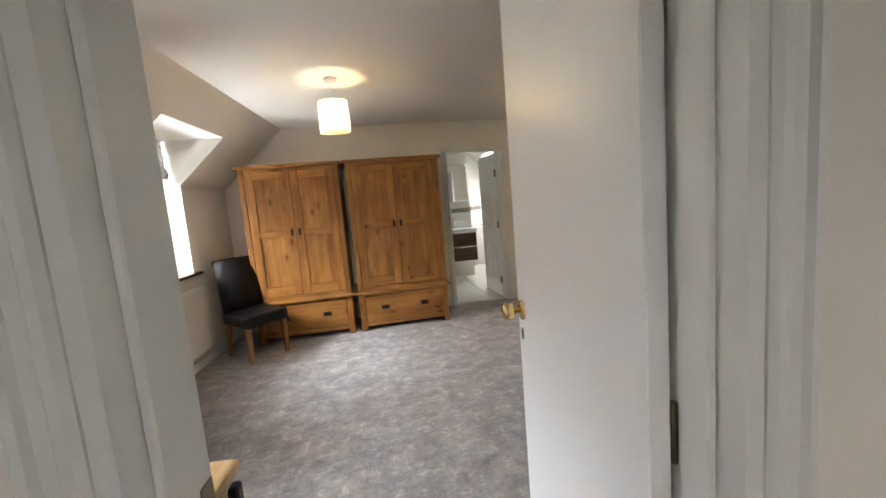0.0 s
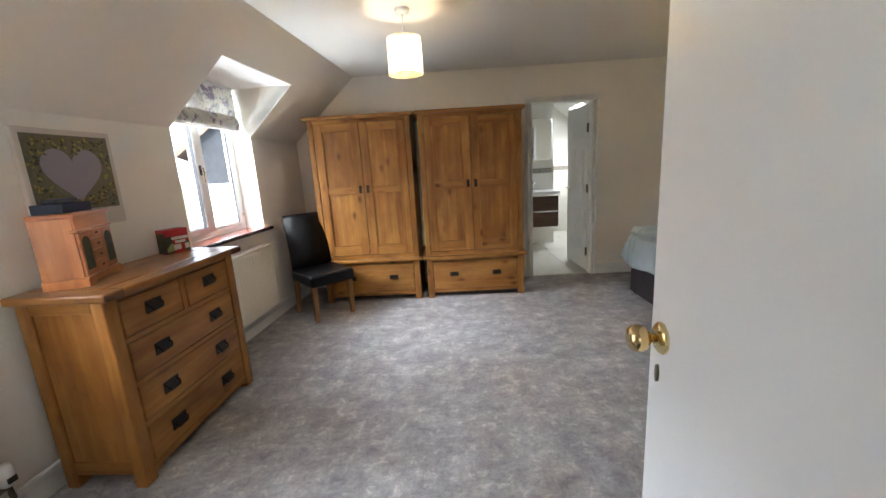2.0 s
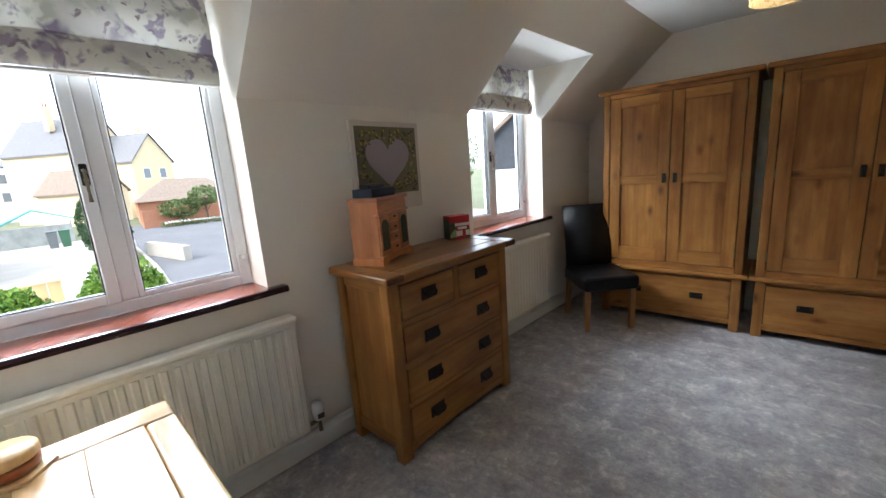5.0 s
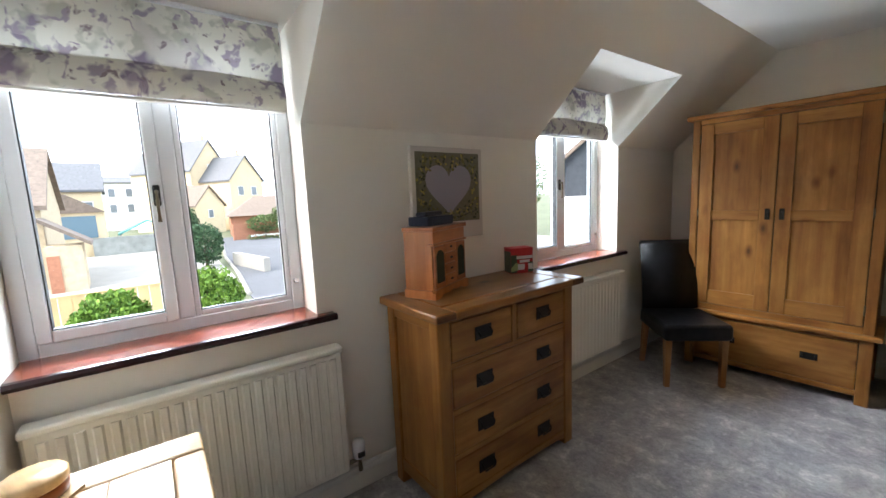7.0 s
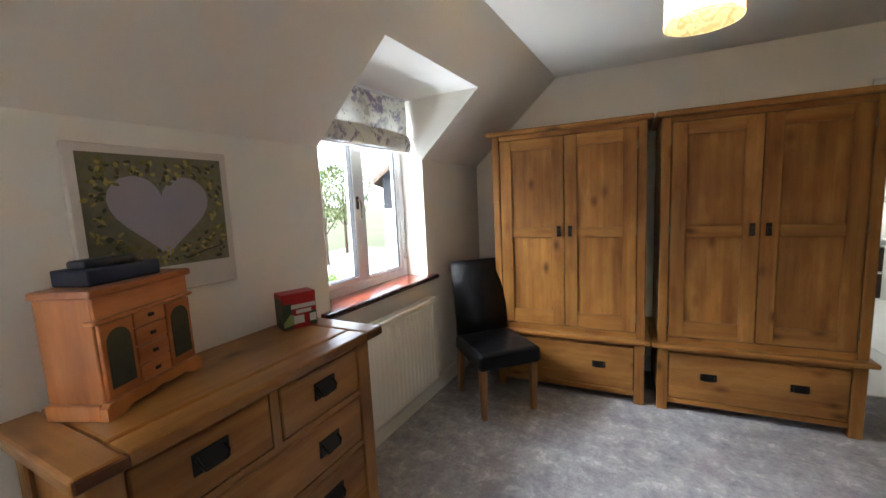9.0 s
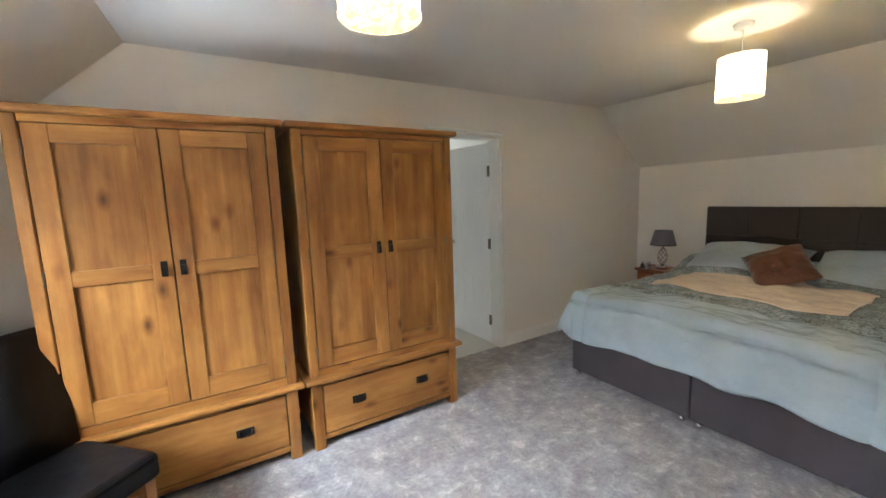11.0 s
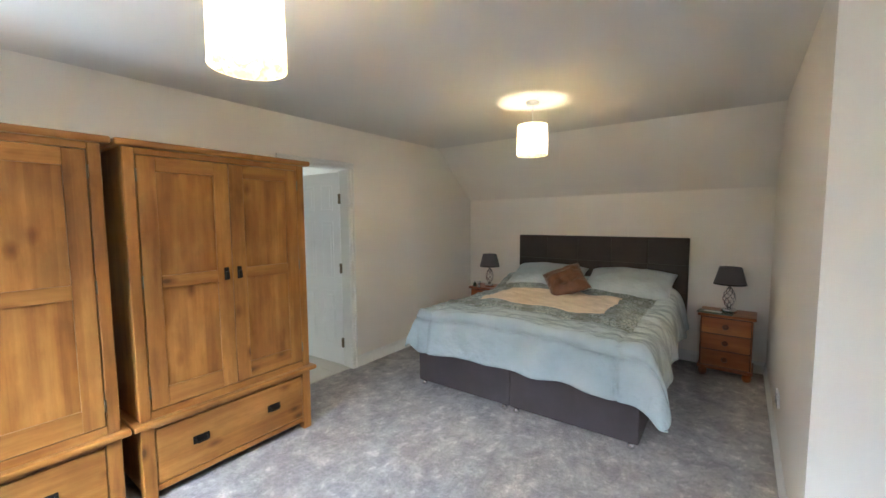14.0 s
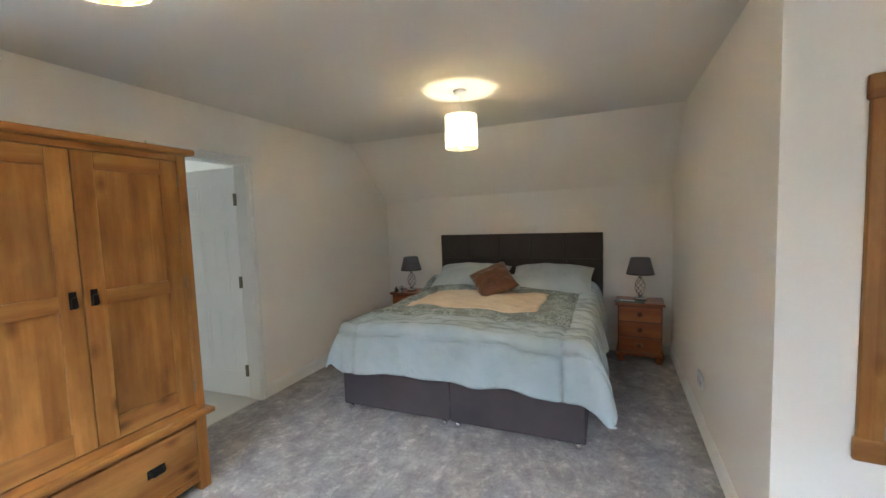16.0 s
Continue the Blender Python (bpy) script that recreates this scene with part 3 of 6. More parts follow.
# ---- radiators ----
def radiator(y0, y1, valve, proud=0.012):
    r = thing("radiator", WINDOW_WALL, "cream enamelled ribbed panel radiator fixed under the window", "radiator", "radiators")
    z0, z1, x = 0.172, 0.772, 0.062
    bm = boxed(x, x + 0.028, y0, y1, z0, z1, 0.008)
    part("panel", bm, radiator_paint, r)
    n = int((y1 - y0 - 0.05) / 0.0415)
    for i in range(n):
        yc = y0 + 0.045 + i * (y1 - y0 - 0.09) / (n - 1)
        bm = prism(bmesh.new(), [(x + 0.027, yc - 0.016), (x + 0.027 + proud, yc - 0.009), (x + 0.027 + proud, yc + 0.009), (x + 0.027, yc + 0.016)], pose(0, 0, z0 + 0.03), z1 - z0 - 0.075)
        part("rib", bm, radiator_paint, r)
    bm = boxed(x - 0.03, x + 0.044, y0 - 0.003, y1 + 0.003, z1 - 0.02, z1 + 0.006, 0.006)
    part("top_grille", bm, radiator_paint, r)
    for yy in (y0, y1 - 0.004):
        part("side_panel", boxed(x - 0.03, x + 0.004, yy, yy + 0.004, z0 + 0.05, z1 - 0.02), radiator_paint, r)
    for yy in (y0 + 0.12, y1 - 0.15):
        part("bracket", boxed(0, x, yy, yy + 0.03, z0 + 0.1, z1 - 0.1), radiator_paint, r)
    if valve:
        v = part("valve", tube(bmesh.new(), [(x + 0.01, y1, z0 + 0.03), (x + 0.01, y1 + 0.05, z0 + 0.03), (x + 0.01, y1 + 0.055, z0 - 0.03)], 0.011), hinge_metal, r, "radiator valve in dull metal")
        part("thermostat_head", lathe(bmesh.new(), [(0.018, 0), (0.029, 0.012), (0.031, 0.075), (0.024, 0.092), (0.0, 0.095)], 20, Matrix.Translation((x + 0.012, y1 + 0.05, z0 + 0.035))), pvc, v, "white thermostat head")
        part("collar", boxed(x + 0.012 + 0.02, x + 0.046, y1 + 0.034, y1 + 0.066, z0 + 0.055, z0 + 0.08, 0.002), rubber, v)
    return r


radiator(-1.05, -0.055, True)
radiator(1.44, 2.27, False, 0.005)
for a, b in ((-1.15, 0.0), (0.0, 2.45)):
    solo("heating_pipe", tube(bmesh.new(), [(0.03, a, 0.135), (0.03, b, 0.135)], 0.0085), gloss, "white painted heating pipe clipped above the skirting", "pipe", WINDOW_WALL)


# ---- pendant lamps ----
def shade_fabric():
    m, nt, b = nodes_of("lamp_shade_fabric", 0.8, 0, 0.2)
    v = coords(nt)
    col = ramp(nt, noise_tex(nt, v, 14, 3), [(0.42, (0.84, 0.77, 0.53)), (0.52, (0.62, 0.49, 0.23)), (0.56, (0.86, 0.79, 0.56)), (0.64, (0.72, 0.61, 0.34))])
    nt.links.new(col, b.inputs["Base Color"])
    tr = nt.nodes.new("ShaderNodeBsdfTranslucent")
    nt.links.new(col, tr.inputs[0])
    mx = nt.nodes.new("ShaderNodeMixShader")
    mx.inputs[0].default_value = 0.85
    nt.links.new(b.outputs[0], mx.inputs[1])
    nt.links.new(tr.outputs[0], mx.inputs[2])
    nt.links.new(mx.outputs[0], nt.nodes["Material Output"].inputs[0])
    return m


shade_mat = shade_fabric()
bulb_mat, nt, b = nodes_of("lit_bulb", 0.4)
b.inputs["Emission Color"].default_value, b.inputs["Emission Strength"].default_value = (1.0, 0.75, 0.42, 1), 14.0
lamp = None
for x, y in LAMPS:
    m = pose(x, y, 0)
    if lamp:
        copy_thing(lamp, m)
        continue
    lamp = thing("pendant_lamp", m, "lit pendant lamp with a cream patterned drum shade", "ceiling lamp", "pendant lamps")
    part("ceiling_rose", lathe(bmesh.new(), [(0.0, CEIL - 0.032), (0.022, CEIL - 0.032), (0.045, CEIL - 0.022), (0.05, CEIL - 0.001)], 24), pvc, lamp, "white plastic ceiling rose")
    part("cord", tube(bmesh.new(), [(0, 0, CEIL - 0.03), (0, 0, 2.21)], 0.0035), pvc, lamp)
    s = part("shade", open_lathe(bmesh.new(), [(0.114, 2.0), (0.114, 2.06), (0.113, 2.12), (0.112, 2.22)], 48), shade_mat, lamp, "glowing cream drum shade")
    for z, r in ((2.0, 0.1145), (2.22, 0.1125)):
        bm = open_lathe(bmesh.new(), [(r - 0.002, z - 0.003), (r + 0.001, z - 0.003), (r + 0.001, z + 0.004), (r - 0.002, z + 0.004)], 48)
        part("trim_ring", bm, shade_mat, s)
    bm = bmesh.new()
    for k in range(3):
        a = k * 2.094
        tube(bm, [(0.02 * math.cos(a), 0.02 * math.sin(a), 2.205), (0.112 * math.cos(a), 0.112 * math.sin(a), 2.212)], 0.0018, 6)
    part("spider", bm, pvc, s)
    # collar added above the bulb to hold back light thrown on the ceiling
    part("bulb_base", lathe(bmesh.new(), [(0.0, 2.137), (0.021, 2.137), (0.023, 2.145), (0.019, 2.178), (0.0, 2.178)], 20), pvc, lamp, "white plastic collar added over the bulb to dim the ceiling")
    part("bulb_holder", lathe(bmesh.new(), [(0.0, 2.225), (0.012, 2.22), (0.019, 2.205), (0.019, 2.18), (0.0, 2.178)], 20), pvc, lamp)


# ---- wardrobes ----
def pull(parent, w=0.028, h=0.075):
    """A black iron drop pull on a plate, centred, facing -y."""
    p = part("handle", boxed(-w / 2, w / 2, -0.004, 0, -h / 2, h / 2, 0.0015), dark_metal, parent, "black iron pull")
    part("drop", prism(bmesh.new(), [(-w * 0.3, h * 0.18), (w * 0.3, h * 0.18), (w * 0.42, -h * 0.42), (-w * 0.42, -h * 0.42)], Matrix.Translation((0, -0.018, 0)) @ XZ, 0.012), dark_metal, p)
    return p


def cup_pull(parent, w=0.088, h=0.046):
    """A square black iron drawer pull: back plate, hanging bail and two studs."""
    p = part("handle", boxed(-w / 2, w / 2, -0.004, 0, -h / 2, h / 2, 0.0015), dark_metal, parent, "square black iron drawer pull")
    bm = tube(bmesh.new(), [(-w * 0.38, -0.006, h * 0.2), (-w * 0.38, -0.02, h * 0.0), (-w * 0.3, -0.022, -h * 0.28), (w * 0.3, -0.022, -h * 0.28), (w * 0.38, -0.02, 0), (w * 0.38, -0.006, h * 0.2)], 0.004)
    part("bail", bm, dark_metal, p)
    for s in (-1, 1):
        part("stud", lathe(bmesh.new(), [(0.0, 0.0), (0.006, 0.0), (0.004, 0.006), (0, 0.007)], 10, Matrix.Translation((s * w * 0.38, -0.004, h * 0.2)) @ Euler((radians(90), 0, 0)).to_matrix().to_4x4()), dark_metal, p)
    return p


def framed_door(parent, x0, x1, z0, z1, y, hand):
    """A framed oak door with two sunk panels; hand is the hinge side, -1 or 1."""
    d = new("door")
    d.parent = parent
    st = 0.083
    zm0, zm1 = 1.153, 1.222
    body = d
    part("stile", boxed(x0, x0 + st, y, y + 0.022, z0, z1, 0.0025), oak_z, body)
    part("stile", boxed(x1 - st, x1, y, y + 0.022, z0, z1, 0.0025), oak_z, body)
    for a, b in ((z0, z0 + 0.105), (zm0, zm1), (z1 - 0.078, z1)):
        part("rail", boxed(x0 + st, x1 - st, y + 0.0005, y + 0.022, a, b, 0.002), oak_x, body)
    for a, b in ((z0 + 0.105, zm0), (zm1, z1 - 0.078)):
        part("panel", boxed(x0 + st - 0.004, x1 - st + 0.004, y + 0.015, y + 0.021, a - 0.004, b + 0.004), oak_z, body)
    hx = x1 - 0.036 if hand < 0 else x0 + 0.036
    h = pull(body)
    h.location = (hx, y, zm0 + 0.044)
    ex = x0 - 0.003 if hand < 0 else x1 + 0.003
    for z in (z0 + 0.1, (z0 + z1) / 2 + 0.02, z1 - 0.1):
        part("hinge", tube(bmesh.new(), [(ex, y - 0.001, z - 0.032), (ex, y - 0.001, z + 0.032)], 0.0045), hinge_metal, body)
    return d


def wardrobe(m, label):
    w = thing("wardrobe", m, label, "wardrobe", "pair of oak wardrobes")
    W2, Dp = 0.510, 0.58                        # half width, depth; y = 0 is the front
    for s in (-1, 1):                           # posts and sides of the base
        part("leg", boxed(s * W2, s * (W2 - 0.062), 0, 0.062, 0, 0.432, 0.004), oak_z, w)
        part("leg", boxed(s * W2, s * (W2 - 0.062), Dp - 0.062, Dp, 0, 0.432, 0.004), oak_z, w)
        part("base_side", boxed(s * (W2 - 0.006), s * (W2 - 0.03), 0.062, Dp - 0.062, 0.06, 0.432), oak_z, w)
        part("post", boxed(s * W2, s * (W2 - 0.052), 0, 0.05, 0.462, 1.888, 0.005), oak_z, w)
        part("side_panel", boxed(s * (W2 - 0.002), s * (W2 - 0.024), 0.05, Dp, 0.462, 1.888), oak_z, w)
    part("base_rail", boxed(-W2 + 0.062, W2 - 0.062, 0.006, 0.03, 0.055, 0.09, 0.003), oak_x, w)
    part("base_rail", boxed(-W2 + 0.062, W2 - 0.062, 0.006, 0.03, 0.405, 0.432, 0.002), oak_x, w)
    dr = part("drawer", boxed(-W2 + 0.066, W2 - 0.066, 0.004, 0.028, 0.094, 0.401, 0.004), oak_x, w)
    for s in (-1, 1):
        h = cup_pull(dr)
        h.location = (s * 0.225, 0.004, 0.256)
    # near-black sheet behind the drawer paints the shade in its seams
    part("drawer_gap", boxed(-W2 + 0.03, W2 - 0.03, 0.03, 0.04, 0.09, 0.43), recess_shade, w)
    bm = boxed(-W2 - 0.035, W2 + 0.035, -0.035, Dp, 0.432, 0.462, 0.008, 2)
    part("base_top", bm, oak_x, w)
    part("top_rail", boxed(-W2 + 0.052, W2 - 0.052, 0.004, 0.03, 1.855, 1.888, 0.002), oak_x, w)
    part("bottom_rail", boxed(-W2 + 0.052, W2 - 0.052, 0.004, 0.03, 0.462, 0.506, 0.002), oak_x, w)
    bm = boxed(-W2 - 0.034, W2 + 0.034, -0.038, Dp, 1.888, 1.922, 0.012, 3)
    part("cornice", bm, oak_x, w)
    # added dark sheet behind the doors, seam shade as colour
    part("door_gap", boxed(-W2 + 0.04, W2 - 0.04, 0.031, 0.036, 0.47, 1.88), recess_shade, w)
    part("back", boxed(-W2 + 0.02, W2 - 0.02, Dp - 0.012, Dp - 0.002, 0.1, 1.86), oak_z, w)
    for hand, x0, x1 in ((-1, -W2 + 0.0565, -0.0025), (1, 0.0025, W2 - 0.0565)):
        framed_door(w, x0, x1, 0.511, 1.851, 0.002, hand)
    return w


wardrobe(pose(0.302, 5.048, 0, 0, 0, 0.2), "golden oak two-door wardrobe with drawer, beside the bathroom door")
wardrobe(pose(-0.794, 5.055, 0, 0, 0, -0.5), "golden oak two-door wardrobe with drawer, in the room corner")


# ---- chest of drawers ----
def chest(m):
    c = thing("chest_of_drawers", m, "golden oak chest of two over three drawers against the window wall", "chest of drawers")
    # local: x along the front, y depth (0 is the front), z up
    W2, Dp, H = 0.462, 0.40, 0.915
    for s in (-1, 1):
        for y0 in (0, Dp - 0.06):
            part("leg", boxed(s * W2, s * (W2 - 0.07), y0, y0 + 0.06, 0, H, 0.005), oak_z, c)
        part("side_panel", boxed(s * (W2 - 0.014), s * (W2 - 0.03), 0.06, Dp - 0.06, 0.075, H), oak_z, c)
        part("side_rail", boxed(s * (W2 - 0.004), s * (W2 - 0.03), 0.06, Dp - 0.06, 0.07, 0.135, 0.002), oak_y, c)
        part("side_rail", boxed(s * (W2 - 0.004), s * (W2 - 0.03), 0.06, Dp - 0.06, H - 0.055, H, 0.002), oak_y, c)
    xi = W2 - 0.07
    zs = (0.075, 0.279, 0.488, 0.700, H - 0.012)
    for z in zs:
        part("rail", boxed(-xi, xi, 0.004, 0.03, z - 0.012, z + 0.012, 0.002), oak_x, c)
    prm = [(-xi, 0.073), (-xi, 0.03), (-xi + 0.05, 0.045), (0, 0.055), (xi - 0.05, 0.045), (xi, 0.03), (xi, 0.073)]
    part("apron", prism(bmesh.new(), prm, Matrix.Translation((0, 0.006, 0)) @ XZ, 0.022), oak_x, c)
    # shade between the drawers is painted: a near-black sheet behind them
    part("drawer_gap", boxed(-xi, xi, 0.031, 0.04, 0.08, H), recess_shade, c)
    for i in range(3):
        z0, z1 = zs[i] + 0.015, zs[i + 1] - 0.015
        d = part("drawer", boxed(-xi + 0.004, xi - 0.004, 0.002, 0.03, z0, z1, 0.005), oak_x, c)
        for s in (-1, 1):
            cup_pull(d, 0.10, 0.062).location = (s * 0.207, 0.002, (z0 + z1) / 2)
    part("divider", boxed(-0.016, 0.016, 0.004, 0.03, zs[3], zs[4], 0.002), oak_z, c)
    for s in (-1, 1):
        a, b = (0.020, xi - 0.004)
        d = part("drawer", boxed(s * a, s * b, 0.002, 0.03, zs[3] + 0.015, zs[4] - 0.015, 0.005), oak_x, c)
        cup_pull(d, 0.10, 0.062).location = (s * 0.207, 0.002, (zs[3] + zs[4]) / 2 + 0.008)
    T = W2 + 0.035
    # breadboard top: two end boards, front and middle boards with fine joints
    tp = new("top")
    tp.parent = c
    for x0, x1, y0, y1, mt in ((-T, -T + 0.095, -0.05, Dp + 0.01, oak_top_y), (T - 0.095, T, -0.05, Dp + 0.01, oak_top_y), (-T + 0.097, T - 0.097, -0.05, 0.045, oak_top_x), (-T + 0.097, T - 0.097, 0.048, Dp + 0.01, oak_top_x)):
        part("board", boxed(x0, x1, y0, y1, H, H + 0.038, 0.009, 2), mt, tp)
    for s in (-1, 1):
        part("corner_block", boxed(s * (T - 0.10), s * (T - 0.004), -0.052, -0.03, H + 0.004, H + 0.034, 0.004), wood("dark_end_grain", "y", (0.06, 0.02, 0.008), (0.10, 0.035, 0.012), (0.15, 0.06, 0.02), knots=False), c)
    return c


# local x runs along the wall backwards so that its front faces the room
chest(WINDOW_WALL @ pose(0.447, 0.668, 0, 0, 0, 91.5))


# ---- black leather chair ----
def leather():
    m, nt, b = nodes_of("black_leather", 0.40, 0, 0.22)
    v = coords(nt)
    nt.links.new(ramp(nt, noise_tex(nt, v, 6), [(0.3, (0.005, 0.005, 0.006)), (0.7, (0.011, 0.011, 0.013))]), b.inputs["Base Color"])
    vor = node(nt, "TexVoronoi", Scale=220.0)
    nt.links.new(v, vor.inputs["Vector"])
    n1 = bump(nt, b, vor.outputs["Distance"], 0.25, 0.001)
    bump(nt, b, noise_tex(nt, v, 9, 2), 0.3, 0.012, n1)
    return m


black_leather = leather()


def chair(m):
    c = thing("dining_chair", m, "high-backed black leather dining chair with oak legs", "chair")
    # local: faces -y
    bm = boxed(-0.23, 0.23, -0.235, 0.22, 0.36, 0.475, 0.028, 3)
    for v in bm.verts:
        if v.co.z > 0.44:
            v.co.z += 0.018 * math.cos(v.co.x * 5) * math.cos(v.co.y * 5)
    part("seat", bm, black_leather, c)
    # back: scrolled slab that leans
    prof = [(0.175, 0.40), (0.185, 0.60), (0.215, 0.85), (0.255, 1.0), (0.285, 1.035), (0.32, 1.03), (0.325, 1.0), (0.295, 0.94), (0.262, 0.80), (0.238, 0.60), (0.232, 0.40)]
    bm = prism(bmesh.new(), prof, Matrix.Translation((-0.212, 0, 0)) @ YZ, 0.424)
    bmesh.ops.bevel(bm, geom=[e for e in bm.edges if abs(e.verts[0].co.x - e.verts[1].co.x) < 1e-4], offset=0.012, segments=2, affect="EDGES")
    for f in bm.faces:
        f.smooth = True
    part("backrest", bm, black_leather, c)
    for x, y, dy in ((-0.19, -0.185, 0.0), (0.19, -0.185, 0.0), (-0.19, 0.185, 0.06), (0.19, 0.185, 0.06)):
        bm = bmesh.new()
        lo = [(x + sx * 0.016, y + dy + sy * 0.016) for sx, sy in ((-1, -1), (1, -1), (1, 1), (-1, 1))]
        hi = [(x + sx * 0.023, y + sy * 0.023) for sx, sy in ((-1, -1), (1, -1), (1, 1), (-1, 1))]
        a = [bm.verts.new((*p, 0)) for p in lo]
        b = [bm.verts.new((*p, 0.385)) for p in hi]
        bm.faces.new(a[::-1]); bm.faces.new(b)
        for i in range(4):
            bm.faces.new((a[i], a[(i + 1) % 4], b[(i + 1) % 4], b[i]))
        part("leg", bm, leg_wood, c)
    return c


chair(pose(-1.235, 4.78, 0, 0, 0, 43) @ Matrix.Diagonal((0.97, 1.04, 0.96, 1)))


# ---- bed ----
grey_cloth = paint("dark_grey_divan_cloth", (0.075, 0.062, 0.066), 0.95, 0.12, 5, 600, 0.35)
brown_faux = paint("dark_brown_headboard_cloth", (0.035, 0.022, 0.016), 0.6, 0.15, 6, 300, 0.3)
sheet = paint("white_cotton", (0.75, 0.75, 0.74), 0.9, 0.04, 4, 300, 0.2)


def satin(name, cols, rough=0.42, scale=3.0, wrinkle=0.5):
    m, nt, b = nodes_of(name, rough, 0, 0.4)
    v = coords(nt)
    nt.links.new(ramp(nt, noise_tex(nt, v, scale, 4), [(0.3, cols[0]), (0.7, cols[1])]), b.inputs["Base Color"])
    b.inputs["Sheen Weight"].default_value = 0.1
    n1 = bump(nt, b, noise_tex(nt, v, 8, 3, 0.5), min(1.0, wrinkle * 2), 0.032)
    bump(nt, b, noise_tex(nt, coords(nt, (1, 1, 1)), 500, 1), 0.1, 0.0008, n1)
    return m


def leaf_border():
    m, nt, b = nodes_of("leaf_print_satin", 0.45, 0, 0.4)
    v = coords(nt, (1, 1, 0.4))
    n = noise_tex(nt, v, 21, 3, 0.5)
    stem = ramp(nt, n, [(0.38, (0, 0, 0)), (0.42, (0.95, 0.95, 0.95)), (0.46, (0, 0, 0)), (0.53, (0, 0, 0)), (0.57, (0.95, 0.95, 0.95)), (0.61, (0, 0, 0))])
    ground = ramp(nt, noise_tex(nt, v, 9, 2), [(0.42, (0.25, 0.29, 0.27)), (0.52, (0.34, 0.40, 0.41)), (0.6, (0.42, 0.48, 0.47))])
    nt.links.new(mixed(nt, stem, ground, (0.07, 0.09, 0.08)), b.inputs["Base Color"])
    bump(nt, b, n, 0.6, 0.01)
    return m


duvet_blue = satin("pale_blue_satin", ((0.42, 0.51, 0.54), (0.51, 0.60, 0.63)), 0.24, 3.0, 0.6)
pillow_blue = satin("pale_blue_pillow_satin", ((0.40, 0.47, 0.48), (0.48, 0.55, 0.56)))
duvet_cream = satin("cream_quilted_satin", ((0.70, 0.56, 0.40), (0.80, 0.68, 0.51)), 0.5, 5, 0.8)
duvet_leaf = leaf_border()
cushion_brown = satin("brown_crushed_satin", ((0.09, 0.032, 0.012), (0.15, 0.06, 0.025)), 0.35, 8, 0.9)

BX, BY0, BY1, HX_ = 1.855, 3.04, 4.885, 3.87
bed = thing("divan_bed", FLAT, "super king divan bed with dark grey base and brown headboard", "bed")
for y0, y1 in ((BY0, 3.962), (3.968, BY1)):
    bs = part("base", boxed(BX, HX_, y0, y1, 0.035, 0.36, 0.012, 2), grey_cloth, bed, "dark grey cloth divan base")
    for y in (y0 + 0.05, y1 - 0.05):
        for x in (BX + 0.022, HX_ - 0.1):
            part("glide", lathe(bmesh.new(), [(0.022, 0), (0.026, 0.008), (0.02, 0.022), (0.012, 0.04), (0, 0.04)], 16, pose(x, y, 0)), chrome, bs, "chrome glide")
part("mattress", boxed(BX + 0.01, HX_, BY0 + 0.01, BY1 - 0.01, 0.362, 0.62, 0.04, 3), sheet, bed)
hb = part("headboard", boxed(HX_ + 0.03, HX_ + 0.06, 2.95, 4.835, 0.30, 1.298, 0.004), brown_faux, bed, "dark brown padded headboard")
for i in range(5):
    for j in range(3):
        y0, z0 = 2.95 + i * 0.377, 0.433 + j * 0.29
        part("pad", boxed(HX_ - 0.01, HX_ + 0.034, y0 + 0.001, y0 + 0.376, z0, z0 + 0.289 - (0.004 if j == 2 else 0), 0.008, 2), brown_faux, hb)

TOP = 0.685


def ripple(a, b, k, seed):
    return noise.noise(Vector((a * k, b * k, seed)))


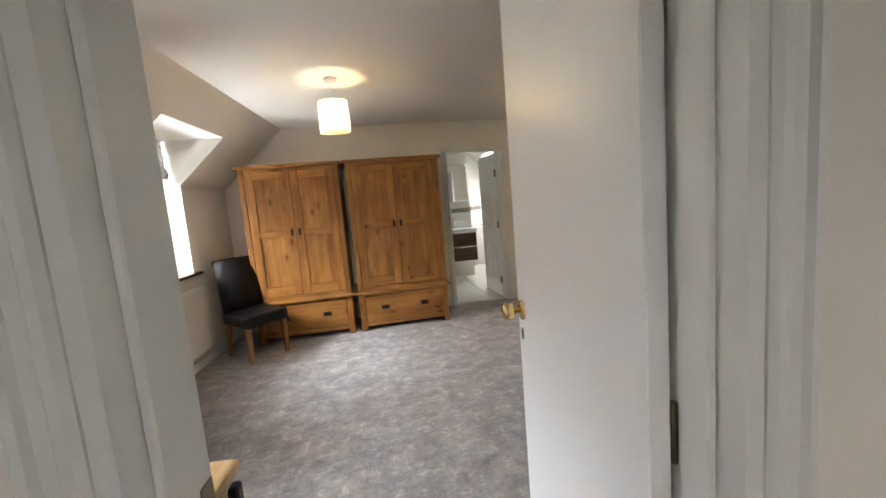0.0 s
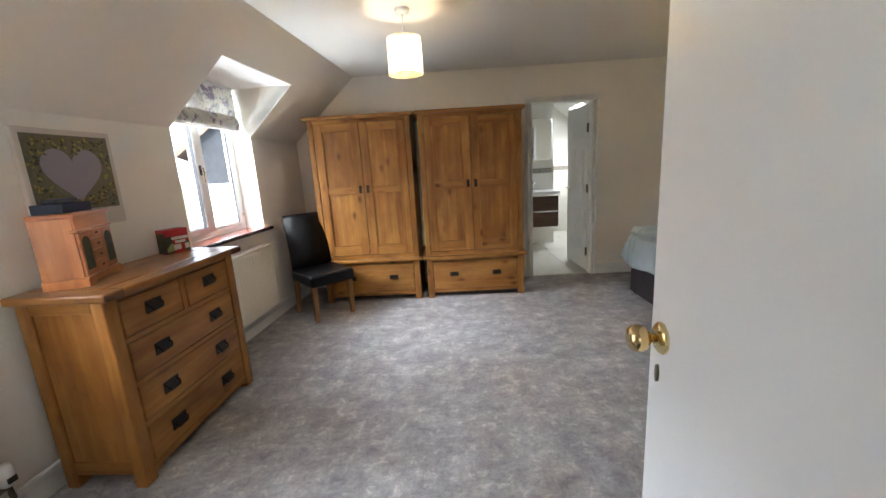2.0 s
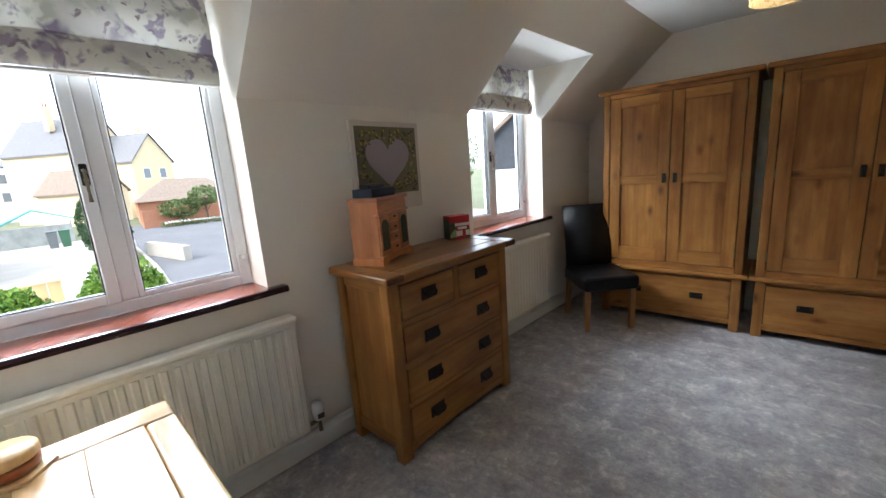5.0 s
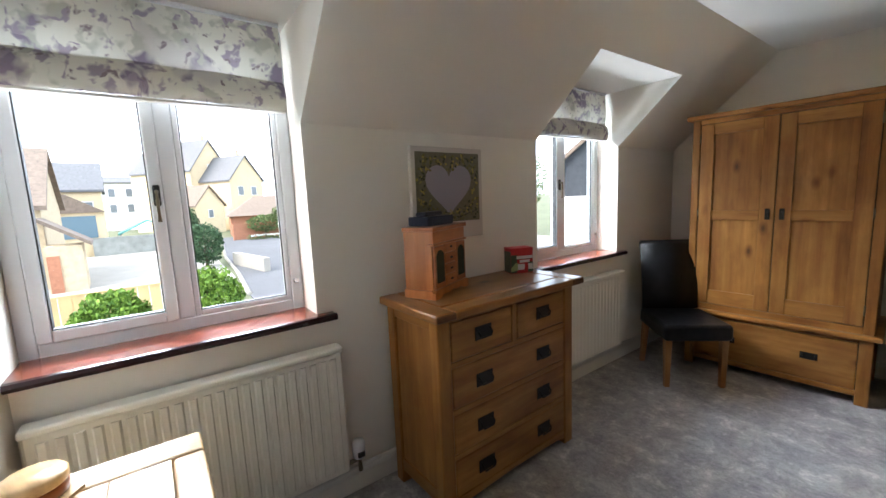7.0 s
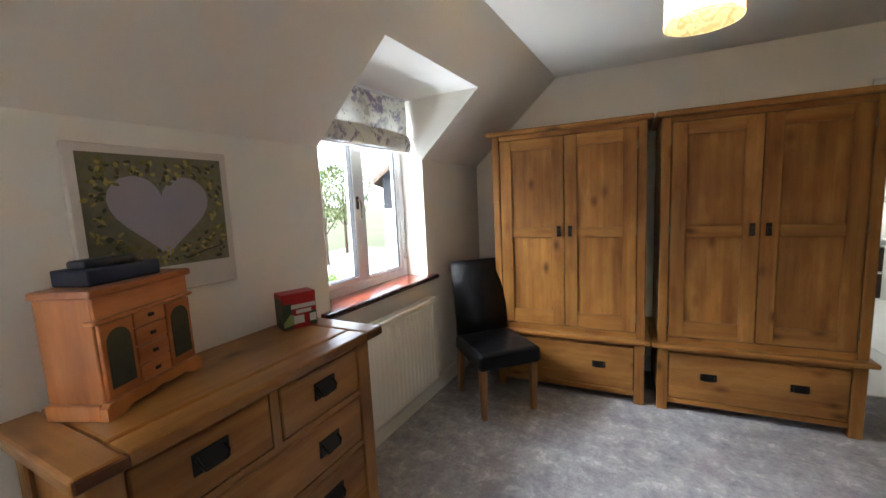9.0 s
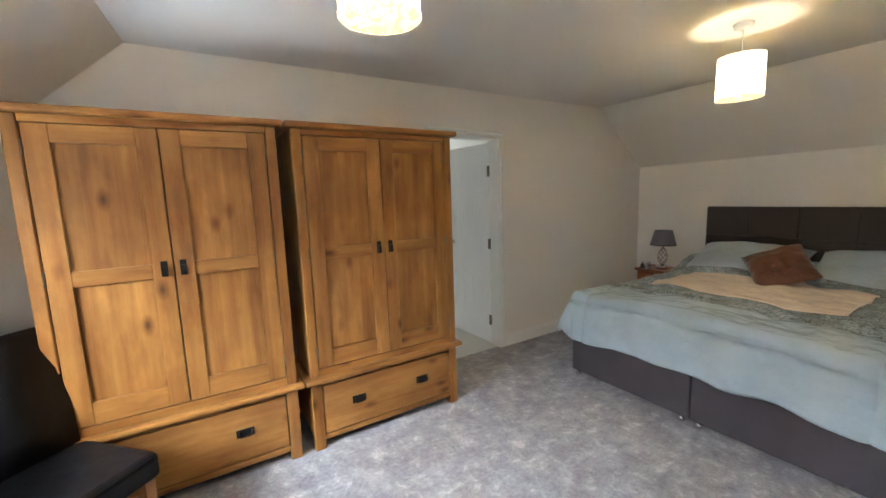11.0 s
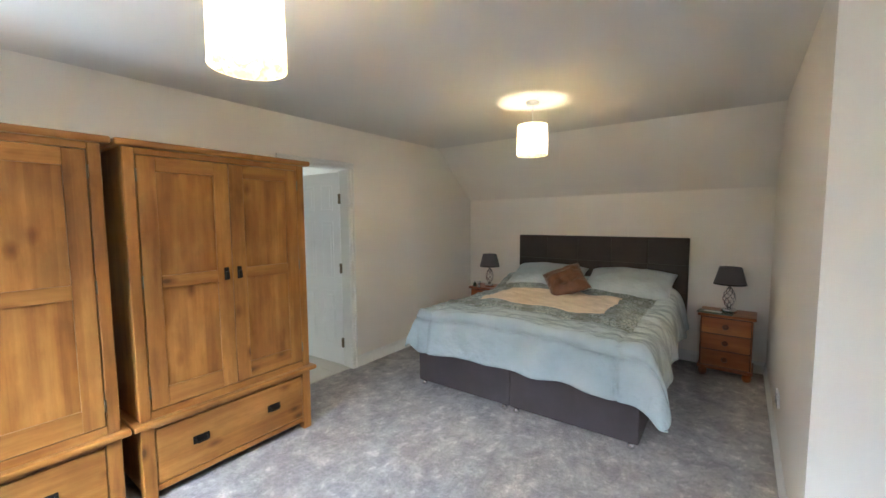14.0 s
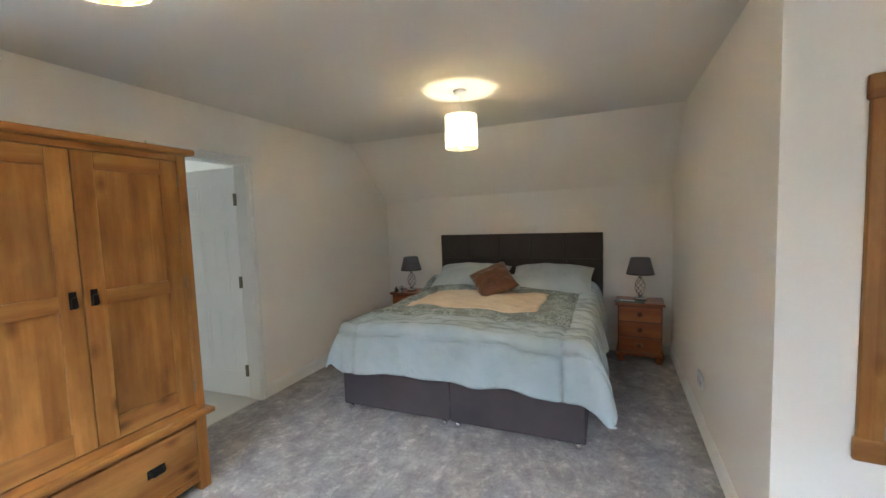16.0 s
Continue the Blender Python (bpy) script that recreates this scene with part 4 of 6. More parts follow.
def duvet_point(a, b):
    """a runs from the pillows (0) to past the foot, b across from one side to the other; metres of cloth."""
    x_in, y_in = max(BX + 0.03, 3.62 - a), min(max(b, BY0 + 0.04), BY1 - 0.04)
    oa = max(0.0, (BX + 0.03) - (3.62 - a))
    ob = max(0.0, (BY0 + 0.04) - b, b - (BY1 - 0.04))
    near = b < BY0 + 0.04
    side = -1 if near else 1
    if near:                                        # this side is pulled up towards the pillows
        ob *= 1 - 0.28 * min(1.0, max(0.0, (1.75 - a) / 0.7))
    o = math.hypot(oa, ob)
    if near and oa and o > 0.50:                    # the hem is rounded at this corner
        k = (0.50 + 0.2 * (o - 0.50)) / o
        oa, ob, o = oa * k, ob * k, o * k
    drop = 0 if o == 0 else (o - 0.045 if o > 0.10 else o * o * 5.5)
    puff = (0.075 + (0.085 * ob / o if near and o else 0)) * (1 - math.exp(-o * 8))
    x = x_in - (puff * oa / o if o else 0)
    y = y_in + side * (puff * ob / o if o else 0)
    if oa and ob:                                   # the loose corner swings outwards
        c = oa * ob / o
        x -= (0.10 if near else 0.06) * c
        y += side * (0.40 if near else 0.34) * c
        drop *= 1 - (0.04 if near else 0.34) * 4 * (oa * ob / (o * o)) ** 2
    hang = min(1, o / 0.25)
    if o:
        sway = 3 * ripple(a, b, 1.6, 5)
        x += hang * oa / o * (0.016 * math.sin(b * 13 + sway) + 0.016 * ripple(a * 0.5, b, 6, 9))
        y += hang * ob / o * (0.018 * math.sin(a * 13 + sway) + 0.016 * ripple(a, b * 0.5, 6, 9))
    soft = 0.022 * ripple(a, b, 2.6, 0) + 0.018 * ripple(a * 1.6, b * 0.8, 5.5, 3) + 0.013 * ripple(a * 1.5, b * 0.7, 11, 7)
    pull = -0.016 * math.exp(-((a - 1.36) / 0.020) ** 2) - 0.018 * math.exp(-((oa - 0.12) / 0.020) ** 2)
    for s in (BY0 + 0.14, BY1 - 0.14):
        pull -= 0.015 * math.exp(-((b - s) / 0.019) ** 2)
    crown = 0.035 * math.sin(math.pi * min(1, max(0, (y_in - BY0) / (BY1 - BY0))))
    z = TOP + crown + soft * (1 - 0.4 * hang) + pull * (1 - hang) - drop
    if oa > 0.05:
        x -= pull * 1.4
    z += 0.13 * max(0, 1 - a / 0.5) ** 2 * (1 - hang)
    return Vector((x, y, max(z, 0.05)))


A0, A1, B0, B1 = 0.0, 2.15, BY0 - 0.40, BY1 + 0.36
zones = {"duvet": bmesh.new(), "leaf_border": bmesh.new(), "cream_panel": bmesh.new()}
NA, NB = 130, 150
verts = {k: {} for k in zones}
for i in range(NA):
    for j in range(NB):
        am, bmid = A0 + (i + 0.5) / NA * (A1 - A0), B0 + (j + 0.5) / NB * (B1 - B0)
        k = "duvet"
        if 0.04 < am < 1.44 and 3.16 < bmid < 4.86:
            k = "leaf_border"
        if 0.40 < am < 1.17 and 3.44 < bmid < 4.62:
            k = "cream_panel"
        vs = []
        for di, dj in ((0, 0), (1, 0), (1, 1), (0, 1)):
            key = (i + di, j + dj)
            if key not in verts[k]:
                p = duvet_point(A0 + key[0] / NA * (A1 - A0), B0 + key[1] / NB * (B1 - B0))
                if k == "cream_panel":
                    p.z += 0.006
                verts[k][key] = zones[k].verts.new(p)
            vs.append(verts[k][key])
        zones[k].faces.new(vs).smooth = True
duvet = thing("duvet", FLAT, "pale blue satin quilted bedspread with leaf border and cream centre", "bedspread")
part("cover", zones["duvet"], duvet_blue, duvet, "pale blue satin")
part("border", zones["leaf_border"], duvet_leaf, duvet, "grey green leaf print border")
part("centre_panel", zones["cream_panel"], duvet_cream, duvet, "cream quilted satin panel")
for o in duvet.children:
    so = o.modifiers.new("thickness", "SOLIDIFY")
    so.thickness, so.offset = 0.012, -1


def pillow(name, m, w, h, t, mat, label, category, power=2.6):
    def f(u, v, s):
        x, y = 2 * u - 1, 2 * v - 1
        e = max(0.0, 1 - abs(x) ** power) ** 0.55 * max(0.0, 1 - abs(y) ** power) ** 0.55
        pinch = 1 - 0.06 * (1 - abs(y)) * abs(x) ** 4 - 0.0
        wr = 0.010 * noise.noise(Vector((x * 3, y * 3, s + w))) * e
        return Vector((x * w / 2 * (1 - 0.05 * (1 - abs(y) ** 2)), y * h / 2 * (1 - 0.05 * (1 - abs(x) ** 2)), s * t / 2 * e + wr * 2))
    bm = bmesh.new()
    grid(bm, 30, 22, lambda u, v: f(u, v, 1))
    grid(bm, 30, 22, lambda u, v: f(1 - u, v, -1))
    bmesh.ops.remove_doubles(bm, verts=bm.verts, dist=0.0005)
    return solo(name, bm, mat, label, category, m)


for y, r in ((4.36, 2), (3.47, -2)):
    p = pillow("pillow", pose(3.60, y, 0.82, 0, 0, r) @ pose(0, 0, 0, 0, -22, 0) @ pose(0, 0, 0, 0, 0, 90), 0.86, 0.52, 0.25, pillow_blue, "plump pale blue satin pillow against the headboard", "pillow")
    p["group"] = "pillows"
pillow("cushion", pose(3.17, 3.98, 0.86, 0, 0, 0) @ pose(0, 0, 0, 0, -38, 0) @ pose(0, 0, 0, 0, 0, 33), 0.40, 0.40, 0.15, cushion_brown, "brown crushed satin cushion tilted on the bed", "cushion", 3.2)


# ---- on and round the chest of drawers ----
def leaf_outline(l, w):
    return [(0, 0), (l * 0.35, w), (l * 0.75, w * 0.8), (l, 0), (l * 0.75, -w * 0.8), (l * 0.35, -w)]


def heart(t, k):
    return (k * 0.058 * 16 * math.sin(t) ** 3 / 5.8, k * (13 * math.cos(t) - 5 * math.cos(2 * t) - 2 * math.cos(3 * t) - math.cos(4 * t)) / 100)


print_cols = [paint("print_" + n, c, 0.5, 0.2, 40) for n, c in (("olive", (0.16, 0.14, 0.035)), ("moss", (0.05, 0.055, 0.025)), ("straw", (0.36, 0.29, 0.08)), ("sage", (0.17, 0.155, 0.10)))]
pic = thing("canvas_picture", WINDOW_WALL @ pose(0.0, 0.627, 1.424, 0, 0, 0) @ pose(0, 0, 0, -0.4, 0, 0) @ Matrix.Diagonal((1, 0.945, 0.965, 1)), "square white-bordered canvas print of a lilac heart ringed by leaves", "picture")
canvas_white = paint("canvas_white", (0.62, 0.56, 0.51), 0.7, 0.04, 3, 250, 0.2)
part("canvas", boxed(0.002, 0.026, -0.25, 0.25, -0.25, 0.25, 0.004), canvas_white, pic)
part("print", boxed(0.024, 0.0275, -0.222, 0.222, -0.155, 0.222), print_cols[3], pic, "olive leaf print")
bm = prism(bmesh.new(), [heart(2 * math.pi * i / 40, 1.0) for i in range(40)], Matrix.Translation((0.0275, 0.0, 0.035)) @ YZ, 0.0008)
part("heart", bm, paint("lilac_grey", (0.33, 0.30, 0.35), 0.6, 0.05), pic, "pale lilac grey heart")
rl = random.Random(4)
bms = [bmesh.new() for _ in print_cols]
for i in range(620):
    k = rl.randrange(4)
    y, z = rl.uniform(-0.205, 0.205), rl.uniform(-0.14, 0.205)
    q = math.hypot(y / 0.165, (z - 0.03) / 0.125)
    if q < 0.98 + 0.14 * rl.random() and z > -0.09 and not (abs(y) < 0.02 and z > 0.10):
        continue
    m = Matrix.Translation((0.0276 + 0.0002 * (i % 4), y, z)) @ YZ @ pose(0, 0, 0, 0, 0, rl.uniform(0, 360))
    bm = bms[k]
    bm.faces.new([bm.verts.new(m @ Vector((u, v, 0.0004))) for u, v in leaf_outline(rl.uniform(0.012, 0.030), rl.uniform(0.004, 0.008))])
for bm, mt in zip(bms, print_cols):
    tagged(part("leaves", bm, mt, pic), kind="stuff")
part("twig", tube(bmesh.new(), [(0.028, 0.06, -0.135), (0.028, 0.13, -0.115), (0.028, 0.20, -0.10)], 0.0025, 5), rubber, pic, "dark painted twig")

CH = 0.953
JEWEL_OUT = wood("jewel_box_pine", "z", (0.46, 0.155, 0.045), (0.56, 0.21, 0.065), (0.64, 0.27, 0.095), rough=0.3, stave=0.2, knots=False, coat=0.3)
JEWEL_X = wood("jewel_box_front", "x", (0.34, 0.10, 0.03), (0.44, 0.15, 0.05), (0.52, 0.20, 0.075), rough=0.3, stave=0.2, knots=False, coat=0.3)
etched = plain("etched_dark_glass", (0.06, 0.075, 0.06), 0.12)
jb = thing("jewellery_box", pose(-1.607, 2.835, CH, 0, 0, 110), "small orange pine jewellery cabinet with glazed doors", "jewellery box")
w2, dp, h = 0.152, 0.155, 0.325
part("body", boxed(-w2, w2, 0.004, dp, 0.035, h - 0.02, 0.002), JEWEL_OUT, jb)
part("lid", boxed(-w2 - 0.012, w2 + 0.012, -0.014, dp, h - 0.02, h, 0.005, 2), JEWEL_X, jb)
part("frieze", boxed(-w2, w2, -0.004, 0.004, h - 0.075, h - 0.02, 0.002), JEWEL_X, jb)
part("moulding", boxed(-w2 - 0.01, w2 + 0.01, -0.012, 0.02, h - 0.085, h - 0.075, 0.003), JEWEL_OUT, jb)
plinth = [(-w2 - 0.012, 0), (-w2 + 0.03, 0), (-w2 + 0.06, 0.014), (-0.03, 0.012), (0, 0.02), (0.03, 0.012), (w2 - 0.06, 0.014), (w2 - 0.03, 0), (w2 + 0.012, 0), (w2 + 0.012, 0.032), (w2, 0.042), (-w2, 0.042), (-w2 - 0.012, 0.032)]
part("plinth", prism(bmesh.new(), plinth, Matrix.Translation((0, -0.014, 0)) @ XZ, 0.02), JEWEL_OUT, jb)
for s in (-1, 1):
    part("plinth", boxed(s * w2, s * (w2 + 0.012), 0.006, dp, 0, 0.04, 0.002), JEWEL_OUT, jb)
    x0, x1 = sorted((s * 0.055, s * (w2 - 0.004)))
    dr = part("door", boxed(x0, x1, -0.008, 0.003, 0.045, h - 0.088, 0.002), JEWEL_X, jb)
    xm, r = (x0 + x1) / 2, 0.034
    arch = [(xm - r, 0.07), (xm + r, 0.07)] + [(xm + r * math.cos(a * math.pi / 12), 0.185 + r * math.sin(a * math.pi / 12)) for a in range(13)]
    part("pane", prism(bmesh.new(), arch, Matrix.Translation((0, -0.0095, 0)) @ XZ, 0.003), etched, dr, "dark etched glass")
for k in range(4):
    z0 = 0.047 + k * 0.051
    dw = part("drawer", boxed(-0.051, 0.051, -0.008, 0.003, z0, z0 + 0.047, 0.002), JEWEL_X, jb)
    part("knob", boxed(-0.009, 0.009, -0.014, -0.008, z0 + 0.018, z0 + 0.028, 0.002), dark_metal, dw)
navy = paint("navy_card", (0.012, 0.022, 0.055), 0.55, 0.2, 12)
solo("flat_box", boxed(-0.10, 0.10, -0.06, 0.06, 0, 0.042, 0.003), navy, "flat dark navy box lying on the jewellery cabinet", "box", pose(-1.69, 2.80, CH + h, 0, 0, 104))
solo("spectacle_case", boxed(-0.075, 0.075, -0.03, 0.03, 0, 0.022, 0.009, 3), plain("grey_case", (0.035, 0.04, 0.055), 0.4), "slim dark grey case lying on the navy box", "case", pose(-1.69, 2.79, CH + h + 0.042, 0, 0, 108))

rb = thing("tea_box", pose(-1.625, 3.40, CH, 0, 0, 66) @ Matrix.Diagonal((0.78, 0.95, 1.08, 1)), "red and green printed cardboard tea box", "box")
red, dgreen, cardw = paint("red_card", (0.42, 0.012, 0.015), 0.4, 0.08), paint("dark_green_card", (0.035, 0.07, 0.035), 0.4, 0.2, 25), paint("white_card", (0.7, 0.7, 0.68), 0.5)
part("carton", boxed(-0.09, 0.09, 0, 0.09, 0, 0.135, 0.002), red, rb)
part("side_print", boxed(-0.0912, -0.0895, 0.002, 0.088, 0.004, 0.118), dgreen, rb)
part("front_print", boxed(-0.089, -0.04, -0.0012, 0.001, 0.004, 0.10), dgreen, rb)
part("front_print", boxed(0.048, 0.089, -0.0012, 0.001, 0.004, 0.06), dgreen, rb)
part("hill_print", prism(bmesh.new(), [(-0.089, 0.03), (-0.05, 0.06), (-0.01, 0.045), (-0.01, 0.02), (-0.089, 0.012)], Matrix.Translation((0, -0.002, 0)) @ XZ, 0.0012), paint("pale_green_card", (0.30, 0.38, 0.16), 0.4), rb)
for x0, x1, z0, z1, mt in ((-0.045, 0.085, 0.078, 0.094, cardw), (-0.02, 0.06, 0.058, 0.072, cardw), (-0.035, 0.02, 0.02, 0.05, cardw), (0.05, 0.085, 0.02, 0.05, cardw), (-0.045, 0.085, 0.076, 0.078, rubber)):
    part("lettering_bar", boxed(x0, x1, -0.0022, 0.0, z0, z1), mt, rb)
part("lid_flap", boxed(-0.091, 0.091, -0.001, 0.091, 0.118, 0.137, 0.002), red, rb)

# ---- dressing table by the door ----
dt = thing("dressing_table", DOOR_WALL @ pose(-1.048, 0.014, -0.008, 0, 0, 0.6), "pale oak dressing table with drawers against the door wall", "dressing table")
TW, TD = 0.58, 0.452
tp = new("top")
tp.parent = dt
for x0, x1, y0, y1 in ((-TW, -TW + 0.11, 0, TD), (TW - 0.11, TW, 0, TD)):
    part("board", boxed(x0, x1, y0, y1, 0.728, 0.762, 0.012, 3), wood("desk_end", "y", *PALE, rough=0.22, coat=0.3), tp)
for k in range(3):
    a, b = 0.0 + k * (TD - 0.075) / 3, (k + 1) * (TD - 0.075) / 3
    part("board", boxed(-TW + 0.1125, TW - 0.1125, a + 0.0005, b, 0.729, 0.762, 0.002), desk_top, tp)
part("board", boxed(-TW + 0.1125, TW - 0.1125, TD - 0.073, TD, 0.728, 0.762, 0.010, 3), desk_top, tp)
for s in (-1, 1):
    for y0 in (0.02, TD - 0.085):
        part("leg", boxed(s * (TW - 0.03), s * (TW - 0.095), y0, y0 + 0.062, 0, 0.728, 0.006), desk_z, dt)
    part("side_apron", boxed(s * (TW - 0.038), s * (TW - 0.06), 0.08, TD - 0.085, 0.575, 0.728), desk_z, dt)
part("back_apron", boxed(-TW + 0.095, TW - 0.095, 0.025, 0.045, 0.575, 0.728), desk_top, dt)
part("front_rail", boxed(-TW + 0.095, TW - 0.095, TD - 0.05, TD - 0.03, 0.575, 0.595), desk_top, dt)
for s in (-1, 1):
    x0, x1 = sorted((s * 0.008, s * (TW - 0.1)))
    dr = part("drawer", boxed(x0, x1, TD - 0.05, TD - 0.026, 0.598, 0.722, 0.003), desk_top, dt)
    hnd = cup_pull(dr, 0.10, 0.062)
    hnd.matrix_basis = pose((x0 + x1) / 2, TD - 0.026, 0.66, 0, 0, 180)
hk = thing("leather_strap", DOOR_WALL @ pose(-0.483, 0.43, 0.655), "dark leather strap hanging at the corner of the table", "strap")
part("strap", boxed(-0.012, 0.016, -0.012, 0.028, -0.05, 0.045, 0.010, 2), black_leather, hk)
TZ = 0.754
wb = thing("wooden_trinket_box", pose(-1.465, 1.425, TZ, 0, 0, 20), "round turned wooden box on a hexagonal board", "trinket box")
part("base_board", prism(bmesh.new(), [(0.085 * math.cos(k * math.pi / 3), 0.085 * math.sin(k * math.pi / 3)) for k in range(6)], FLAT, 0.007), desk_top, wb)
part("bowl", lathe(bmesh.new(), [(0.050, 0.007), (0.058, 0.012), (0.06, 0.035), (0.057, 0.037)], 32), pine_x, wb)
part("lid", lathe(bmesh.new(), [(0.057, 0.037), (0.061, 0.040), (0.061, 0.058), (0.056, 0.064), (0.0, 0.065)], 32), wood("pale_lid", "x", *PALE, rough=0.3, knots=False), wb, "pale wooden lid")
pb = thing("pump_bottle", pose(-1.32, 1.325, TZ, 0, 0, 30), "white plastic lotion bottle with a blue pump collar", "bottle")
part("bottle", lathe(bmesh.new(), [(0.03, 0), (0.034, 0.006), (0.034, 0.105), (0.028, 0.122), (0.014, 0.13), (0, 0.13)], 28), plain("white_plastic", (0.72, 0.74, 0.76), 0.3), pb)
part("collar", lathe(bmesh.new(), [(0.017, 0.129), (0.017, 0.148), (0.008, 0.152), (0, 0.152)], 20), plain("blue_plastic", (0.01, 0.05, 0.35), 0.3), pb, "blue pump collar")
bm = tube(bmesh.new(), [(0, 0, 0.15), (0, 0, 0.172)], 0.005)
box(bm, -0.035, 0.012, -0.009, 0.009, 0.172, 0.184, 0.004)
part("pump", bm, pvc, pb)

# ---- mirror wall ----
ang = math.degrees(math.atan2(E[1] - F[1], E[0] - F[0])) - 90
mf = thing("wall_mirror", pose(1.105, 2.118, 1.26, 0, 0, ang), "tall oak-framed mirror hung on the white wall", "mirror")
MH = 0.655
# local y along the wall; the top and bottom rails have clipped corners
for y0, y1 in ((-0.62, -0.55), (-0.07, 0.0)):
    part("stile", boxed(-0.024, 0.0, y0, y1, -MH, MH, 0.004), oak_z, mf)
for z0, z1 in ((MH - 0.085, MH), (-MH, -MH + 0.085)):
    part("rail", boxed(-0.028, -0.002, -0.63, 0.01, z0, z1, 0.010, 2), oak_y, mf)
part("glass", boxed(-0.012, -0.006, -0.552, -0.068, -MH + 0.08, MH - 0.08), mirror, mf, "silvered mirror glass")
sk = thing("wall_socket", pose(2.40, 2.324, 0.345), "white plastic double socket low on the wall", "socket")
part("plate", boxed(-0.073, 0.073, -0.004, 0.010, -0.043, 0.043, 0.003), pvc, sk)
for x in (-0.04, 0.04):
    part("switch", boxed(x - 0.008, x + 0.008, 0.010, 0.013, 0.012, 0.028, 0.001), pvc, sk)
    part("pin_hole", boxed(x - 0.003, x + 0.003, 0.0095, 0.0105, -0.012, -0.002), rubber, sk)


# ---- bedside ----
knob_pine = wood("knob_pine", "x", *(tuple(0.45 * v for v in c) for c in PINE), rough=0.3, knots=False, coat=0.3)


def nightstand(m, label):
    n = thing("bedside_cabinet", m, label, "bedside cabinet", "bedside cabinets")
    # local: front faces -y
    w, d = 0.20, 0.33
    part("body", boxed(-w, w, 0.006, d, 0.095, 0.575, 0.003), pine_z, n)
    # dark sheet added so the drawer seams read as shaded
    part("drawer_gap", boxed(-w + 0.008, w - 0.008, -0.001, 0.007, 0.104, 0.572), recess_shade, n)
    part("top", boxed(-w - 0.022, w + 0.022, -0.022, d + 0.006, 0.575, 0.603, 0.009, 2), pine_x, n)
    part("plinth", boxed(-w - 0.014, w + 0.014, -0.012, d, 0.07, 0.10, 0.006, 2), pine_x, n)
    for x in (-w + 0.03, w - 0.03):
        for y in (0.03, d - 0.04):
            part("bun_foot", lathe(bmesh.new(), [(0.024, 0), (0.036, 0.018), (0.038, 0.04), (0.03, 0.06), (0.022, 0.07), (0, 0.07)], 20, pose(x, y, 0)), pine_x, n)
    for k in range(3):
        z0 = 0.108 + k * 0.155
        dr = part("drawer", boxed(-w + 0.012, w - 0.012, -0.008, 0.01, z0, z0 + 0.148, 0.004), pine_x, n)
        part("knob", lathe(bmesh.new(), [(0.012, 0), (0.012, 0.012), (0.023, 0.02), (0.025, 0.028), (0.017, 0.036), (0, 0.038)], 18, Matrix.Translation((0, -0.008, z0 + 0.078)) @ Euler((radians(90), 0, 0)).to_matrix().to_4x4()), knob_pine, dr, "darker turned wooden knob")
    return n


NR, NL = pose(3.585, 2.615, 0, 0, 0, -93), pose(3.585, 5.215, 0, 0, 0, -90)
nightstand(NR, "orange pine three-drawer bedside cabinet with bun feet by the wall")
nightstand(NL, "orange pine three-drawer bedside cabinet half hidden behind the bed")
grey_shade = paint("grey_shade_cloth", (0.13, 0.122, 0.13), 0.85, 0.08, 10, 500, 0.2)


def table_lamp(m):
    t = thing("table_lamp", m, "unlit table lamp with grey shade and twisted steel base", "table lamp", "bedside lamps")
    part("foot", lathe(bmesh.new(), [(0.055, 0), (0.055, 0.028), (0.046, 0.034), (0.012, 0.036), (0, 0.036)], 28), chrome, t)
    cage = new("twisted_stem")
    cage.parent = t
    for k in range(6):
        pts = []
        for i in range(15):
            u = i / 14
            r = 0.008 + 0.036 * math.sin(math.pi * u) ** 0.9
            a = k * math.pi / 3 + u * 3.6
            pts.append((r * math.cos(a), r * math.sin(a), 0.036 + u * 0.17))
        part("wire", tube(bmesh.new(), pts, 0.0042, 6), chrome, cage)
    part("neck", tube(bmesh.new(), [(0, 0, 0.204), (0, 0, 0.27)], 0.009, 10), chrome, t)
    s = part("shade", open_lathe(bmesh.new(), [(0.115, 0.235), (0.078, 0.375), (0.077, 0.375), (0.1135, 0.236)], 36), grey_shade, t, "tapered dark grey cloth shade")
    part("trim", open_lathe(bmesh.new(), [(0.116, 0.232), (0.117, 0.238), (0.1145, 0.242)], 36), rubber, s)
    return t


lamp_r = table_lamp(pose(3.745, 2.60, 0.603) @ Matrix.Diagonal((1.14, 1.14, 1.16, 1)))
copy_thing(lamp_r, pose(3.72, 5.20, 0.603))
solo("glass_coaster", boxed(-0.14, 0.14, -0.07, 0.07, 0, 0.009, 0.002), plain("green_glass_slab", (0.10, 0.16, 0.13), 0.06), "rectangular greenish glass tray on the bedside cabinet", "tray", pose(3.655, 2.70, 0.603, 0, 0, 82))
solo("note_card", boxed(-0.07, 0.07, -0.02, 0.02, 0, 0.003), cardw, "folded pale card lying on the glass tray", "card", pose(3.655, 2.72, 0.612, 0, 0, 84))
cl = thing("trinket_ornament", pose(3.56, 5.27, 0.603), "small silver ornament with round head on the bedside cabinet", "ornament")
part("body", lathe(bmesh.new(), [(0.022, 0), (0.026, 0.012), (0.016, 0.035), (0.022, 0.05), (0.03, 0.062), (0.026, 0.082), (0.0, 0.092)], 20), chrome, cl)
jr = thing("perfume_bottle", pose(3.60, 5.36, 0.603), "small square dark glass perfume bottle", "bottle")
